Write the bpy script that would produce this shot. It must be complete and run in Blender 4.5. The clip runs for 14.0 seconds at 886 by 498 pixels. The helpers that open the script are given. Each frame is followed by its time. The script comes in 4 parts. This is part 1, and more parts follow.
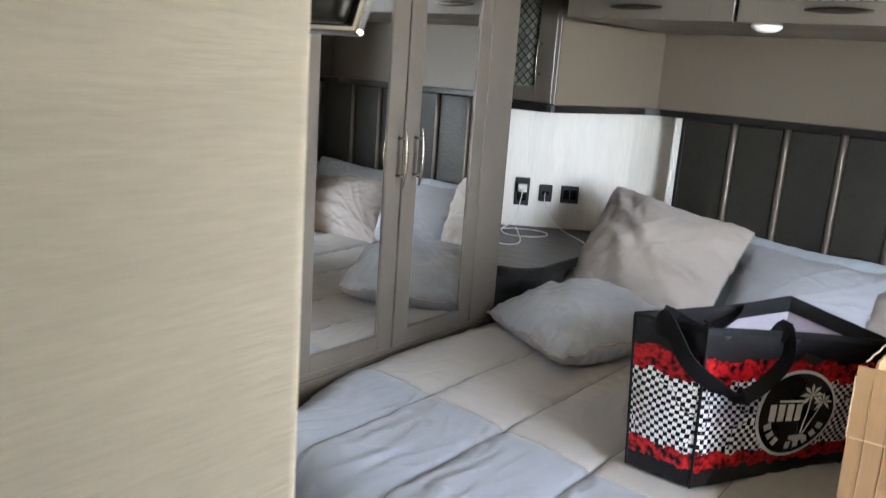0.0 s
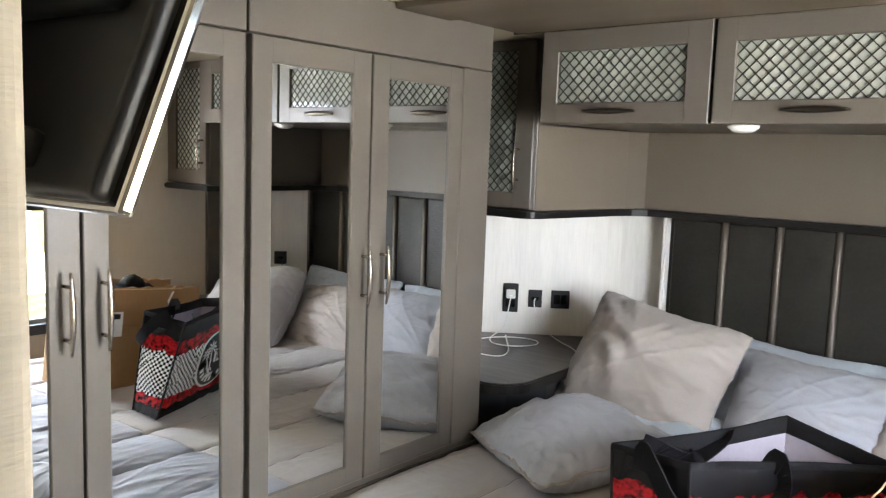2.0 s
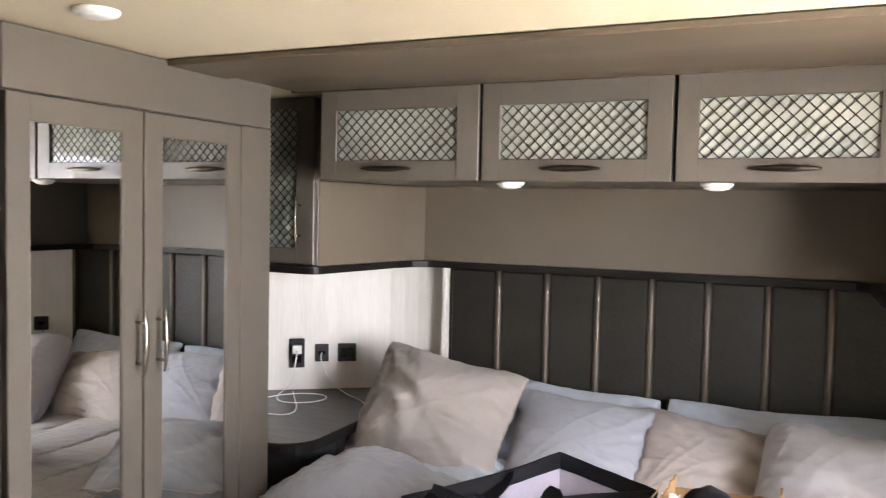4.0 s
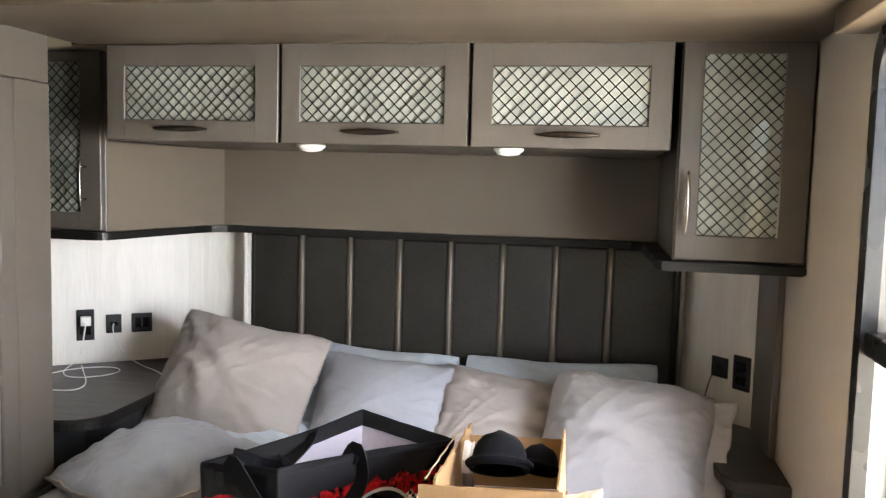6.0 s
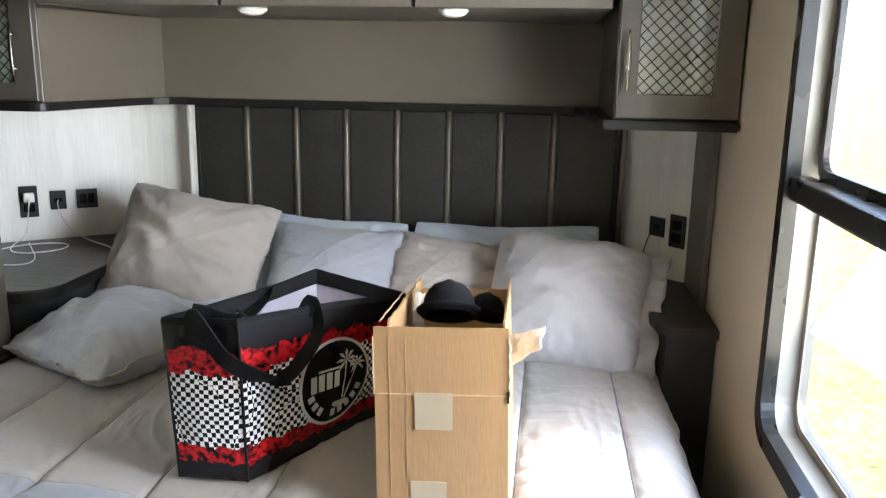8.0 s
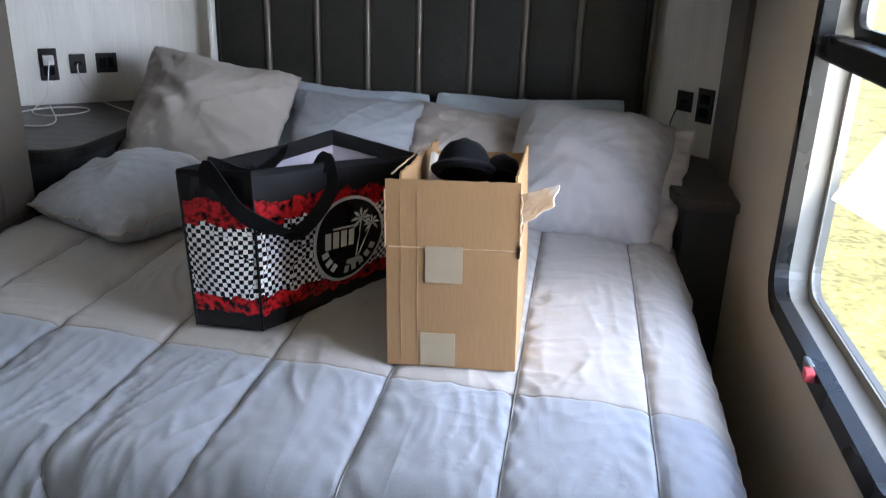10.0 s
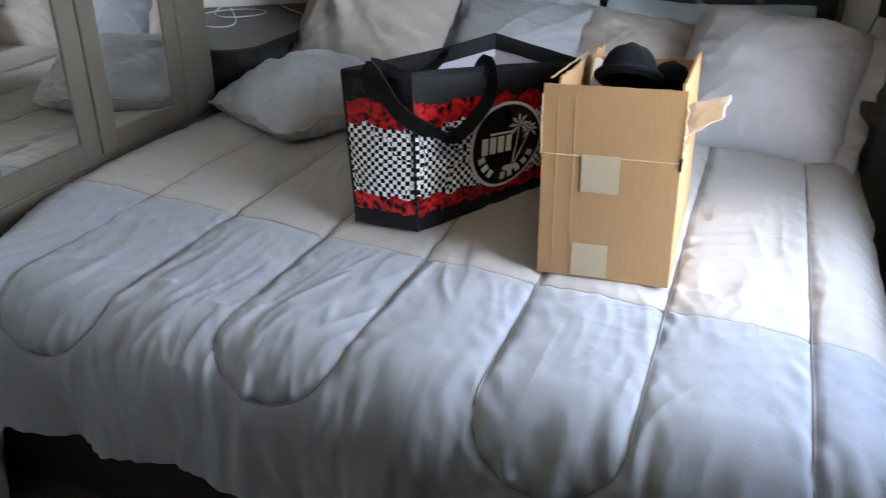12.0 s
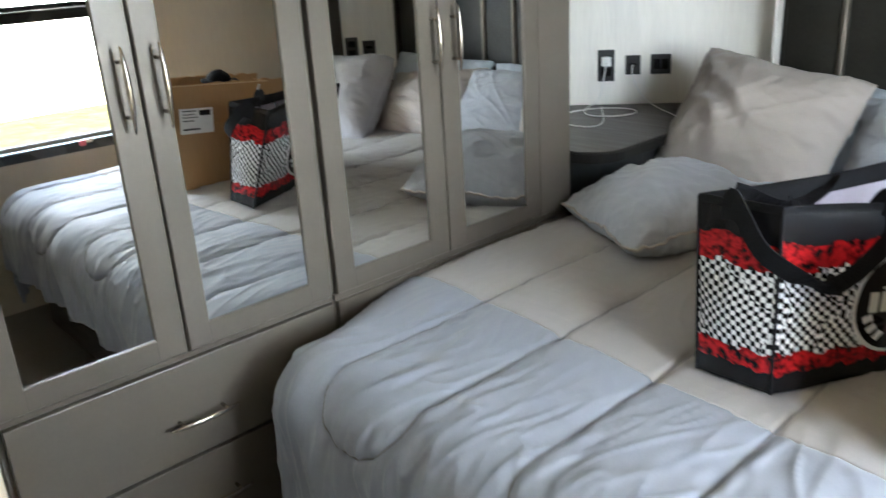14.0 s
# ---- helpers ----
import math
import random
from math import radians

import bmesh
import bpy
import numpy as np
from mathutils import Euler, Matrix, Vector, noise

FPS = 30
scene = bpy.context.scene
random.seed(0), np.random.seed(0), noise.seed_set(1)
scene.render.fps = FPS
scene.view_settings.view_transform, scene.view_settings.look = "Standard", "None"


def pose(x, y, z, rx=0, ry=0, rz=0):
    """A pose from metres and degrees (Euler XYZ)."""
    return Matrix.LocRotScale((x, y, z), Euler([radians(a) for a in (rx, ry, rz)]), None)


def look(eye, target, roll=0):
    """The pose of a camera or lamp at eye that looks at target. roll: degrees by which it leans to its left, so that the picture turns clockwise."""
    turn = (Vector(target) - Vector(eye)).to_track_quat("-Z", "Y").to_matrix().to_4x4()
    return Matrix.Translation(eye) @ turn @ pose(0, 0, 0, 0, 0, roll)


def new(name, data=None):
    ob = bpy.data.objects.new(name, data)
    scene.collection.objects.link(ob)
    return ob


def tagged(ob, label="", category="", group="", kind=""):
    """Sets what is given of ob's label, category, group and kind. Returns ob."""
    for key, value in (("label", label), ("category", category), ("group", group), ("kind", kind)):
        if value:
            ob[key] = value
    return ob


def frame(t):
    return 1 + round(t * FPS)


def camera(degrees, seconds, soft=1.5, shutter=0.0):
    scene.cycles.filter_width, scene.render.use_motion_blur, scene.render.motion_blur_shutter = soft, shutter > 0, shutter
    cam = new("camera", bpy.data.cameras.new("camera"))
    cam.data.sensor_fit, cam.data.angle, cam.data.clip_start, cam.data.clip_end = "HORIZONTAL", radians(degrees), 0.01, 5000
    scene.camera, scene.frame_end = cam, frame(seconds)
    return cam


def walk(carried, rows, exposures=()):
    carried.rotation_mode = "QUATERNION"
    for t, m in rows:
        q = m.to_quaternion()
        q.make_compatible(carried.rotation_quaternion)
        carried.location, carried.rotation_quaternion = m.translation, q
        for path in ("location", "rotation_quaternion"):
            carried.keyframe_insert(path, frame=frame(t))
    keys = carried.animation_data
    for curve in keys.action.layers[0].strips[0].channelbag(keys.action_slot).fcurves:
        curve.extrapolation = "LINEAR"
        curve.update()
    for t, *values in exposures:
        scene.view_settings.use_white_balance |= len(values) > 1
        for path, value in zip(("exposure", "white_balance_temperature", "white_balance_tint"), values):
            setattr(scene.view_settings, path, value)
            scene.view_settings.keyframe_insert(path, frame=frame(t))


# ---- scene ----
cam = camera(57.3, 14.0, soft=1.1, shutter=0.4)
PATH = [
    (0, (-0.049, 0.056, 1.316), (-1.254, 1.587, 0.865), 4.2),
    (0.5, (-0.031, 0.144, 1.33), (-1.29, 1.659, 0.986), 4.0),
    (1, (-0.029, 0.206, 1.358), (-1.331, 1.694, 1.059), 2.7),
    (1.5, (-0.025, 0.217, 1.362), (-1.329, 1.71, 1.099), 1.4),
    (2, (-0.035, 0.23, 1.368), (-1.308, 1.755, 1.137), 2.0),
    (2.5, (-0.049, 0.227, 1.375), (-1.226, 1.832, 1.182), 2.1),
    (3, (-0.037, 0.223, 1.383), (-1.105, 1.905, 1.213), 1.4),
    (3.5, (-0.03, 0.218, 1.389), (-0.993, 1.966, 1.257), 1.2),
    (4, (-0.022, 0.215, 1.394), (-0.86, 2.028, 1.293), 1.2),
    (6.5, (-0.001, 0.193, 1.373), (-0.316, 2.157, 1.163), 1.6),
    (7, (0.0, 0.18, 1.358), (-0.274, 2.14, 1.072), 1.4),
    (7.5, (0.003, 0.163, 1.343), (-0.258, 2.113, 0.98), 1.1),
    (8, (0.004, 0.146, 1.33), (-0.24, 2.08, 0.886), 1.0),
    (10.5, (0.043, 0.142, 1.249), (-0.27, 1.952, 0.456), 2.0),
    (11, (0.053, 0.141, 1.243), (-0.316, 1.896, 0.358), 1.3),
    (11.5, (0.059, 0.135, 1.245), (-0.445, 1.845, 0.339), 0.1),
    (12, (0.046, 0.147, 1.249), (-0.6, 1.811, 0.348), -0.0),
    (12.5, (0.04, 0.16, 1.247), (-0.75, 1.768, 0.358), -0.2),
    (13, (0.043, 0.18, 1.256), (-0.913, 1.706, 0.386), -0.8),
    (13.5, (0.019, 0.241, 1.274), (-1.164, 1.647, 0.484), -1.7),
    (14, (-0.016, 0.337, 1.272), (-1.416, 1.581, 0.571), -3.5),
]
LIGHTNESS = [(0, 1.85, 5900, 10), (2.5, 2.0, 6300, 13), (3.5, 1.98, 6500, 18), (6.5, 2.0, 6250, 12), (8, 1.85, 6000, 9), (10.5, 1.08, 5500, 11), (11.5, 1.25, 5600, 9), (12.5, 1.50, 5800, 8), (14, 1.75, 5900, 5)]
walk(cam, [(t, look(eye, target, roll)) for t, eye, target, roll in PATH], LIGHTNESS)

# ---- world, sun, window light ----
world = bpy.data.worlds.new("sky")
scene.world = world
world.use_nodes = True
wn = world.node_tree
sky = wn.nodes.new("ShaderNodeTexSky")
sky.sky_type = "NISHITA"
sky.sun_disc = False
sky.sun_elevation, sky.sun_rotation = radians(52), radians(60)
wn.nodes["Background"].inputs["Strength"].default_value = 0.15
wn.links.new(sky.outputs[0], wn.nodes["Background"].inputs["Color"])

sun = new("sun", bpy.data.lights.new("sun", "SUN"))
sun.data.energy, sun.data.angle, sun.data.color = 4.5, radians(0.5), (1.0, 0.94, 0.84)
sun.matrix_world = look((0, 0, 8), (3.0, -2.5, 0))



def window_lamp(name, energy, colour, size, eye, target, spread):
    """Daylight that comes in through the window, from the sky above or off the sunlit grass below."""
    lamp = new(name, bpy.data.lights.new(name, "AREA"))
    lamp.data.shape, lamp.data.size, lamp.data.size_y = "RECTANGLE", size[0], size[1]
    lamp.data.energy, lamp.data.color, lamp.data.spread = energy, colour, radians(spread)
    lamp.matrix_world = look(eye, target)


window_lamp("window_skylight", 50.0, (0.86, 0.94, 1.06), (3.0, 1.15), (1.75, 0.95, 1.32), (-0.5, 1.75, 1.05), 170)
window_lamp("window_grass_light", 5.2, (1.06, 0.93, 0.70), (0.70, 0.80), (0.66, 1.38, 1.10), (-0.5, 1.45, 1.75), 160)


# ---- materials ----
def material(name, colour, rough=0.5, metal=0.0, vary=0.12, scale=6.0, grain=90.0, bump=0.0, stretch=(1, 1, 1), coat=0.0, sheen=0.0, wrinkle=0.0, folds=(7, 7, 7), spec=0.5):
    """Two noises, one broad and one fine, vary the tone; the fine one gives relief."""
    m = bpy.data.materials.new(name)
    m.use_nodes = True
    n, l = m.node_tree.nodes, m.node_tree.links
    b = n["Principled BSDF"]
    b.inputs["Roughness"].default_value, b.inputs["Metallic"].default_value = rough, metal
    b.inputs["Coat Weight"].default_value, b.inputs["Sheen Weight"].default_value = coat, sheen
    b.inputs["Specular IOR Level"].default_value = spec
    at = n.new("ShaderNodeTexCoord")
    mp = n.new("ShaderNodeMapping")
    mp.inputs["Scale"].default_value = stretch
    l.new(at.outputs["Object"], mp.inputs[0])
    broad, fine = n.new("ShaderNodeTexNoise"), n.new("ShaderNodeTexNoise")
    broad.inputs["Scale"].default_value, fine.inputs["Scale"].default_value = scale, grain
    broad.inputs["Detail"].default_value, fine.inputs["Detail"].default_value = 3, 4
    l.new(mp.outputs[0], broad.inputs["Vector"])
    l.new(mp.outputs[0], fine.inputs["Vector"])
    add = n.new("ShaderNodeMath")
    add.operation = "ADD"
    l.new(broad.outputs[0], add.inputs[0])
    l.new(fine.outputs[0], add.inputs[1])
    val = n.new("ShaderNodeMapRange")
    val.inputs["From Min"].default_value, val.inputs["From Max"].default_value = 0.6, 1.4
    val.inputs["To Min"].default_value, val.inputs["To Max"].default_value = 1 - vary, 1 + vary
    l.new(add.outputs[0], val.inputs[0])
    hsv = n.new("ShaderNodeHueSaturation")
    hsv.inputs["Color"].default_value = (*colour, 1)
    l.new(val.outputs[0], hsv.inputs["Value"])
    l.new(hsv.outputs[0], b.inputs["Base Color"])
    rr = n.new("ShaderNodeMapRange")
    rr.inputs["From Min"].default_value, rr.inputs["From Max"].default_value = 0.3, 0.7
    rr.inputs["To Min"].default_value, rr.inputs["To Max"].default_value = max(0.02, rough * 0.85), min(1, rough * 1.15)
    l.new(broad.outputs[0], rr.inputs[0])
    l.new(rr.outputs[0], b.inputs["Roughness"])
    if bump:
        bp = n.new("ShaderNodeBump")
        bp.inputs["Strength"].default_value, bp.inputs["Distance"].default_value = bump, 0.004
        l.new(fine.outputs[0], bp.inputs["Height"])
        l.new(bp.outputs[0], b.inputs["Normal"])
    if wrinkle:
        fm = n.new("ShaderNodeMapping")
        fm.inputs["Scale"].default_value = folds
        fm.inputs["Rotation"].default_value = (0.3, 0.2, 0.5)
        l.new(at.outputs["Object"], fm.inputs[0])
        fold = n.new("ShaderNodeTexNoise")
        fold.inputs["Scale"].default_value, fold.inputs["Detail"].default_value, fold.inputs["Distortion"].default_value = 1.0, 1.2, 0.5
        l.new(fm.outputs[0], fold.inputs["Vector"])
        off = n.new("ShaderNodeMath")
        off.operation = "SUBTRACT"
        off.inputs[1].default_value = 0.5
        l.new(fold.outputs[0], off.inputs[0])
        rid = n.new("ShaderNodeMath")
        rid.operation = "ABSOLUTE"
        l.new(off.outputs[0], rid.inputs[0])
        bw = n.new("ShaderNodeBump")
        bw.invert = True
        bw.inputs["Strength"].default_value, bw.inputs["Distance"].default_value = wrinkle, 0.06
        l.new(rid.outputs[0], bw.inputs["Height"])
        if bump:
            l.new(bw.outputs[0], bp.inputs["Normal"])
        else:
            l.new(bw.outputs[0], b.inputs["Normal"])
    return m


CABINET = material("taupe_paint", (0.107, 0.092, 0.075), 0.34, vary=0.07, scale=3, grain=140, bump=0.04)
CABINET_SIDE = material("taupe_panel", (0.155, 0.128, 0.094), 0.5, vary=0.07, scale=3, grain=140, bump=0.04)
MOULD = material("brown_moulding", (0.105, 0.080, 0.055), 0.5, vary=0.1, scale=4, grain=100, stretch=(0.2, 1, 1))
DARKWOOD = material("dark_wood_laminate", (0.045, 0.037, 0.032), 0.38, vary=0.35, scale=5, grain=60, stretch=(1, 8, 8), bump=0.05)
DARKTRIM = material("dark_edge_trim", (0.012, 0.011, 0.010), 0.42, vary=0.2, spec=0.3)
NIGHT = material("charcoal_laminate", (0.026, 0.028, 0.031), 0.5, vary=0.12)
VINYL = material("headboard_vinyl", (0.022, 0.020, 0.016), 0.44, vary=0.28, scale=14, grain=95, bump=0.55, spec=0.4)
STRIP = material("satin_strip", (0.17, 0.15, 0.125), 0.38, metal=0.7, vary=0.08)
WHITEPANEL = material("pale_wood_panel", (0.860, 0.830, 0.770), 0.5, vary=0.08, scale=3, grain=22, stretch=(9, 9, 0.6), bump=0.05)
WALLPAPER = material("textured_wallpaper", (0.70, 0.66, 0.59), 0.8, vary=0.10, scale=10, grain=130, stretch=(1, 0.22, 2.2), bump=0.32)
SIDEWALL = material("beige_wallboard", (0.43, 0.385, 0.315), 0.7, vary=0.05, scale=3, grain=60, stretch=(1, 1, 0.3), bump=0.05)
CEILING = material("cream_ceiling", (0.560, 0.490, 0.360), 0.7, vary=0.04, scale=3, grain=80, bump=0.05)
FLOOR = material("grey_brown_vinyl_floor", (0.11, 0.095, 0.08), 0.45, vary=0.25, scale=4, grain=40, stretch=(1, 6, 1), bump=0.08)
METAL = material("brushed_nickel", (0.40, 0.36, 0.31), 0.22, metal=1.0, vary=0.05)
GUNMETAL = material("dark_bronze_pull", (0.10, 0.085, 0.07), 0.3, metal=1.0, vary=0.1)
BLACK = material("black_plastic", (0.013, 0.013, 0.014), 0.35, vary=0.2)
SCREEN = material("black_gloss", (0.006, 0.006, 0.007), 0.08, vary=0.1)
FRAMEBLACK = material("black_window_frame", (0.014, 0.014, 0.014), 0.28, vary=0.15, spec=0.3)
ALU = material("mill_aluminium", (0.27, 0.255, 0.225), 0.45, metal=0.15, vary=0.05)
# Opaque glass; the mottled grey-green colour paints in blurred reflections of the room.
GREYGLASS = material("grey_reflection_glass", (0.40, 0.42, 0.37), 0.06, vary=0.35, scale=5, grain=12, coat=1.0)
LATTICE = material("lattice_bronze", (0.03, 0.028, 0.025), 0.4, metal=0.3, vary=0.1)
CARD = material("kraft_cardboard", (0.330, 0.195, 0.088), 0.85, vary=0.10, scale=6, grain=60, stretch=(3, 3, 0.4), bump=0.12)
CARDEDGE = material("torn_card_edge", (0.56, 0.40, 0.25), 0.9, vary=0.2, scale=20, grain=120, bump=0.3)
TAPE = material("beige_paper_tape", (0.380, 0.310, 0.215), 0.55, vary=0.06, stretch=(8, 1, 1))
PAPER = material("white_tissue", (0.70, 0.69, 0.68), 0.8, vary=0.05, bump=0.2)
FELT = material("black_felt", (0.006, 0.006, 0.008), 0.9, vary=0.3, grain=200, bump=0.3, sheen=0.03, spec=0.08)
WHITE = material("white_plastic", (0.80, 0.79, 0.76), 0.35, vary=0.03)
BAGBLACK = material("bag_black_laminate", (0.008, 0.008, 0.010), 0.28, vary=0.4, scale=14, grain=60, bump=0.15, spec=0.25)
WEB = material("bag_black_webbing", (0.012, 0.012, 0.014), 0.75, vary=0.3, grain=300, bump=0.4, spec=0.12)
BAGINNER = material("bag_pale_lining", (0.46, 0.43, 0.50), 0.5, vary=0.08, bump=0.1)
SHEETBLUE = material("pale_blue_cotton", (0.500, 0.560, 0.620), 0.85, vary=0.05, grain=260, bump=0.15, sheen=0.2, wrinkle=0.10, folds=(7, 5, 7))
PILLOWTAUPE = material("taupe_cotton", (0.385, 0.343, 0.310), 0.85, vary=0.06, grain=260, bump=0.15, sheen=0.2, wrinkle=0.03, folds=(3, 15, 6))
PILLOWGREY = material("grey_cotton", (0.375, 0.390, 0.430), 0.85, vary=0.06, grain=260, bump=0.15, sheen=0.2, wrinkle=0.10, folds=(4, 12, 6))
PILLOWLIGHT = material("pale_grey_cotton", (0.425, 0.412, 0.428), 0.85, vary=0.06, grain=260, bump=0.15, sheen=0.2, wrinkle=0.03, folds=(12, 4, 6))
PILLOWPINK = material("pale_beige_cotton", (0.460, 0.410, 0.380), 0.85, vary=0.06, grain=260, bump=0.15, sheen=0.2, wrinkle=0.03, folds=(4, 14, 6))
GRASS = material("dry_grass", (0.36, 0.31, 0.10), 0.9, vary=0.85, scale=3, grain=14)
LEAF = material("leaf_green", (0.06, 0.11, 0.03), 0.6, vary=0.4, scale=8)

MIRROR = bpy.data.materials.new("mirror_silver")
MIRROR.use_nodes = True
_b = MIRROR.node_tree.nodes["Principled BSDF"]
_b.inputs["Base Color"].default_value, _b.inputs["Metallic"].default_value, _b.inputs["Roughness"].default_value = (0.88, 0.89, 0.88, 1), 1.0, 0.0
GLASS = bpy.data.materials.new("clear_glass")
GLASS.use_nodes = True
_b = GLASS.node_tree.nodes["Principled BSDF"]
_b.inputs["Base Color"].default_value, _b.inputs["Transmission Weight"].default_value, _b.inputs["Roughness"].default_value = (1, 1, 1, 1), 1.0, 0.0
_b.inputs["IOR"].default_value = 1.1


# ---- mesh helpers ----
def part(name, bm, mat, parent=None, label="", smooth=False):
    me = bpy.data.meshes.new(name)
    bm.normal_update()
    bm.to_mesh(me)
    bm.free()
    if smooth:
        me.polygons.foreach_set("use_smooth", [True] * len(me.polygons))
    me.materials.append(mat)
    ob = new(name, me)
    if parent is not None:
        ob.parent = parent
    if label:
        tagged(ob, label)
    return ob


def thing(name, label, category, at=(0, 0, 0), group="", kind="", m=None):
    e = new(name)
    e.empty_display_size = 0.05
    e.matrix_world = m if m is not None else Matrix.Translation(at)
    return tagged(e, label, category, group, kind)


def block(x0, y0, z0, x1, y1, z1, bevel=0.0, seg=2, bm=None):
    """An upright box between two corners, its edges bevelled."""
    one = bmesh.new()
    bmesh.ops.create_cube(one, size=1)
    for v in one.verts:
        v.co = Vector(((x0 + x1) / 2 + v.co.x * (x1 - x0), (y0 + y1) / 2 + v.co.y * (y1 - y0), (z0 + z1) / 2 + v.co.z * (z1 - z0)))
    if bevel:
        bmesh.ops.bevel(one, geom=one.edges[:], offset=bevel, segments=seg, profile=0.6, affect="EDGES")
    if bm is None:
        return one
    me = bpy.data.meshes.new("tmp")
    one.to_mesh(me)
    one.free()
    bm.from_mesh(me)
    bpy.data.meshes.remove(me)
    return bm


def tube(points, radius, sides=8, bm=None, flat=1.0, closed=False):
    """A tube along points; flat squeezes it sideways."""
    bm = bm or bmesh.new()
    pts = [Vector(p) for p in points]
    rings = []
    for i, p in enumerate(pts):
        d = (pts[min(i + 1, len(pts) - 1)] - pts[max(i - 1, 0)]).normalized()
        side = d.cross(Vector((0, 0, 1)) if abs(d.z) < 0.9 else Vector((0, 1, 0))).normalized()
        up = side.cross(d).normalized()
        rings.append([bm.verts.new(p + radius * (math.cos(a) * side * flat + math.sin(a) * up)) for a in (2 * math.pi * k / sides for k in range(sides))])
    for a, b in zip(rings, rings[1:]):
        for k in range(sides):
            bm.faces.new((a[k], a[(k + 1) % sides], b[(k + 1) % sides], b[k]))
    bm.faces.new(rings[0][::-1])
    bm.faces.new(rings[-1])
    return bm


def prism(outline, z0, z1, bevel=0.0, bm=None):
    """An outline in plan, raised from z0 to z1."""
    bm = bm or bmesh.new()
    low = [bm.verts.new((x, y, z0)) for x, y in outline]
    top = [bm.verts.new((x, y, z1)) for x, y in outline]
    n = len(outline)
    bm.faces.new(low[::-1])
    bm.faces.new(top)
    for i in range(n):
        bm.faces.new((low[i], low[(i + 1) % n], top[(i + 1) % n], top[i]))
    bmesh.ops.recalc_face_normals(bm, faces=bm.faces[:])
    if bevel:
        edges = [e for e in bm.edges if abs(e.verts[0].co.z - e.verts[1].co.z) < 1e-6]
        bmesh.ops.bevel(bm, geom=edges, offset=bevel, segments=2, affect="EDGES")
    return bm


def disc(radius, depth, sides=32, dome=0.0, bm=None):
    """A round puck hanging down from z = 0, its face domed."""
    bm = bm or bmesh.new()
    rings = []
    for r, z in ((radius, 0), (radius, -depth * 0.5), (radius * 0.9, -depth), (radius * 0.6, -depth - dome * 0.7), (radius * 0.25, -depth - dome)):
        rings.append([bm.verts.new((r * math.cos(a), r * math.sin(a), z)) for a in (2 * math.pi * k / sides for k in range(sides))])
    for a, b in zip(rings, rings[1:]):
        for k in range(sides):
            bm.faces.new((a[k], b[k], b[(k + 1) % sides], a[(k + 1) % sides]))
    bm.faces.new(rings[-1][::-1])
    bm.faces.new(rings[0])
    return bm


def structure(name, bm, mat, label, category, smooth=False):
    return tagged(part(name, bm, mat, None, "", smooth), label, category, kind="structure")


def arc(cx, cy, r, a0, a1, n=6):
    return [(cx + r * math.cos(radians(a0 + (a1 - a0) * i / n)), cy + r * math.sin(radians(a0 + (a1 - a0) * i / n))) for i in range(n + 1)]


# ---- structure ----
TOP = 1.735            # ceiling
RIGHT, LEFT, BACK, REAR = 0.475, -2.02, 3.32, -1.6
structure("floor", block(LEFT - 0.1, REAR - 0.1, -0.08, RIGHT + 0.06, BACK + 0.08, 0), FLOOR, "dark grey-brown vinyl plank floor", "floor")
structure("ceiling", block(LEFT - 0.1, REAR - 0.1, TOP, RIGHT + 0.06, BACK + 0.08, TOP + 0.08), CEILING, "cream painted smooth ceiling panel", "ceiling")
structure("wall_north", block(LEFT - 0.1, BACK, 0, RIGHT + 0.06, BACK + 0.08, TOP), CABINET_SIDE, "plain taupe back wall behind the headboard", "wall")
structure("wall_west", block(LEFT - 0.1, REAR, 0, LEFT, BACK, TOP), SIDEWALL, "plain beige outer wall behind the wardrobes", "wall")
# Unseen wall, added to shut the room off from outside light at the rear.
structure("wall_south", block(LEFT - 0.1, REAR - 0.1, 0, RIGHT + 0.06, REAR, TOP), SIDEWALL, "unseen plain beige wall added to close the room behind the entry", "wall")
WY0, WY1, WZ0, WZ1 = 1.02, 1.785, 0.605, 1.660
bm = block(RIGHT, REAR, 0, RIGHT + 0.05, WY0, TOP)
block(RIGHT, WY1, 0, RIGHT + 0.05, BACK, TOP, bm=bm)
block(RIGHT, WY0, 0, RIGHT + 0.05, WY1, WZ0, bm=bm)
block(RIGHT, WY0, WZ1, RIGHT + 0.05, WY1, TOP, bm=bm)
structure("wall_east", bm, SIDEWALL, "beige wallboard wall with a large window opening", "wall")
structure("partition_wall", prism([(-0.425, -1.6), (-0.425, 0.386)] + arc(-0.437, 0.386, 0.012, 0, 90, 4) + [(LEFT, 0.398), (LEFT, 0.358), (-0.47, 0.358), (-0.47, -1.6)], 0, TOP), WALLPAPER, "cream partition wall with woven-texture wallpaper", "wall")


def rounded(y0, z0, y1, z1, r, n=6):
    return arc(y1 - r, z1 - r, r, 0, 90, n) + arc(y0 + r, z1 - r, r, 90, 180, n) + arc(y0 + r, z0 + r, r, 180, 270, n) + arc(y1 - r, z0 + r, r, 270, 360, n)


def ring(outer, inner, x0, x1):
    """A frame between two rounded outlines in the y-z plane."""
    bm = bmesh.new()
    n = len(outer)
    rows = [[bm.verts.new((x, y, z)) for y, z in o] for o, x in ((outer, x0), (outer, x1), (inner, x1), (inner, x0))]
    for a in range(4):
        p, q = rows[a], rows[(a + 1) % 4]
        for i in range(n):
            bm.faces.new((p[i], p[(i + 1) % n], q[(i + 1) % n], q[i]))
    bmesh.ops.recalc_face_normals(bm, faces=bm.faces[:])
    return bm


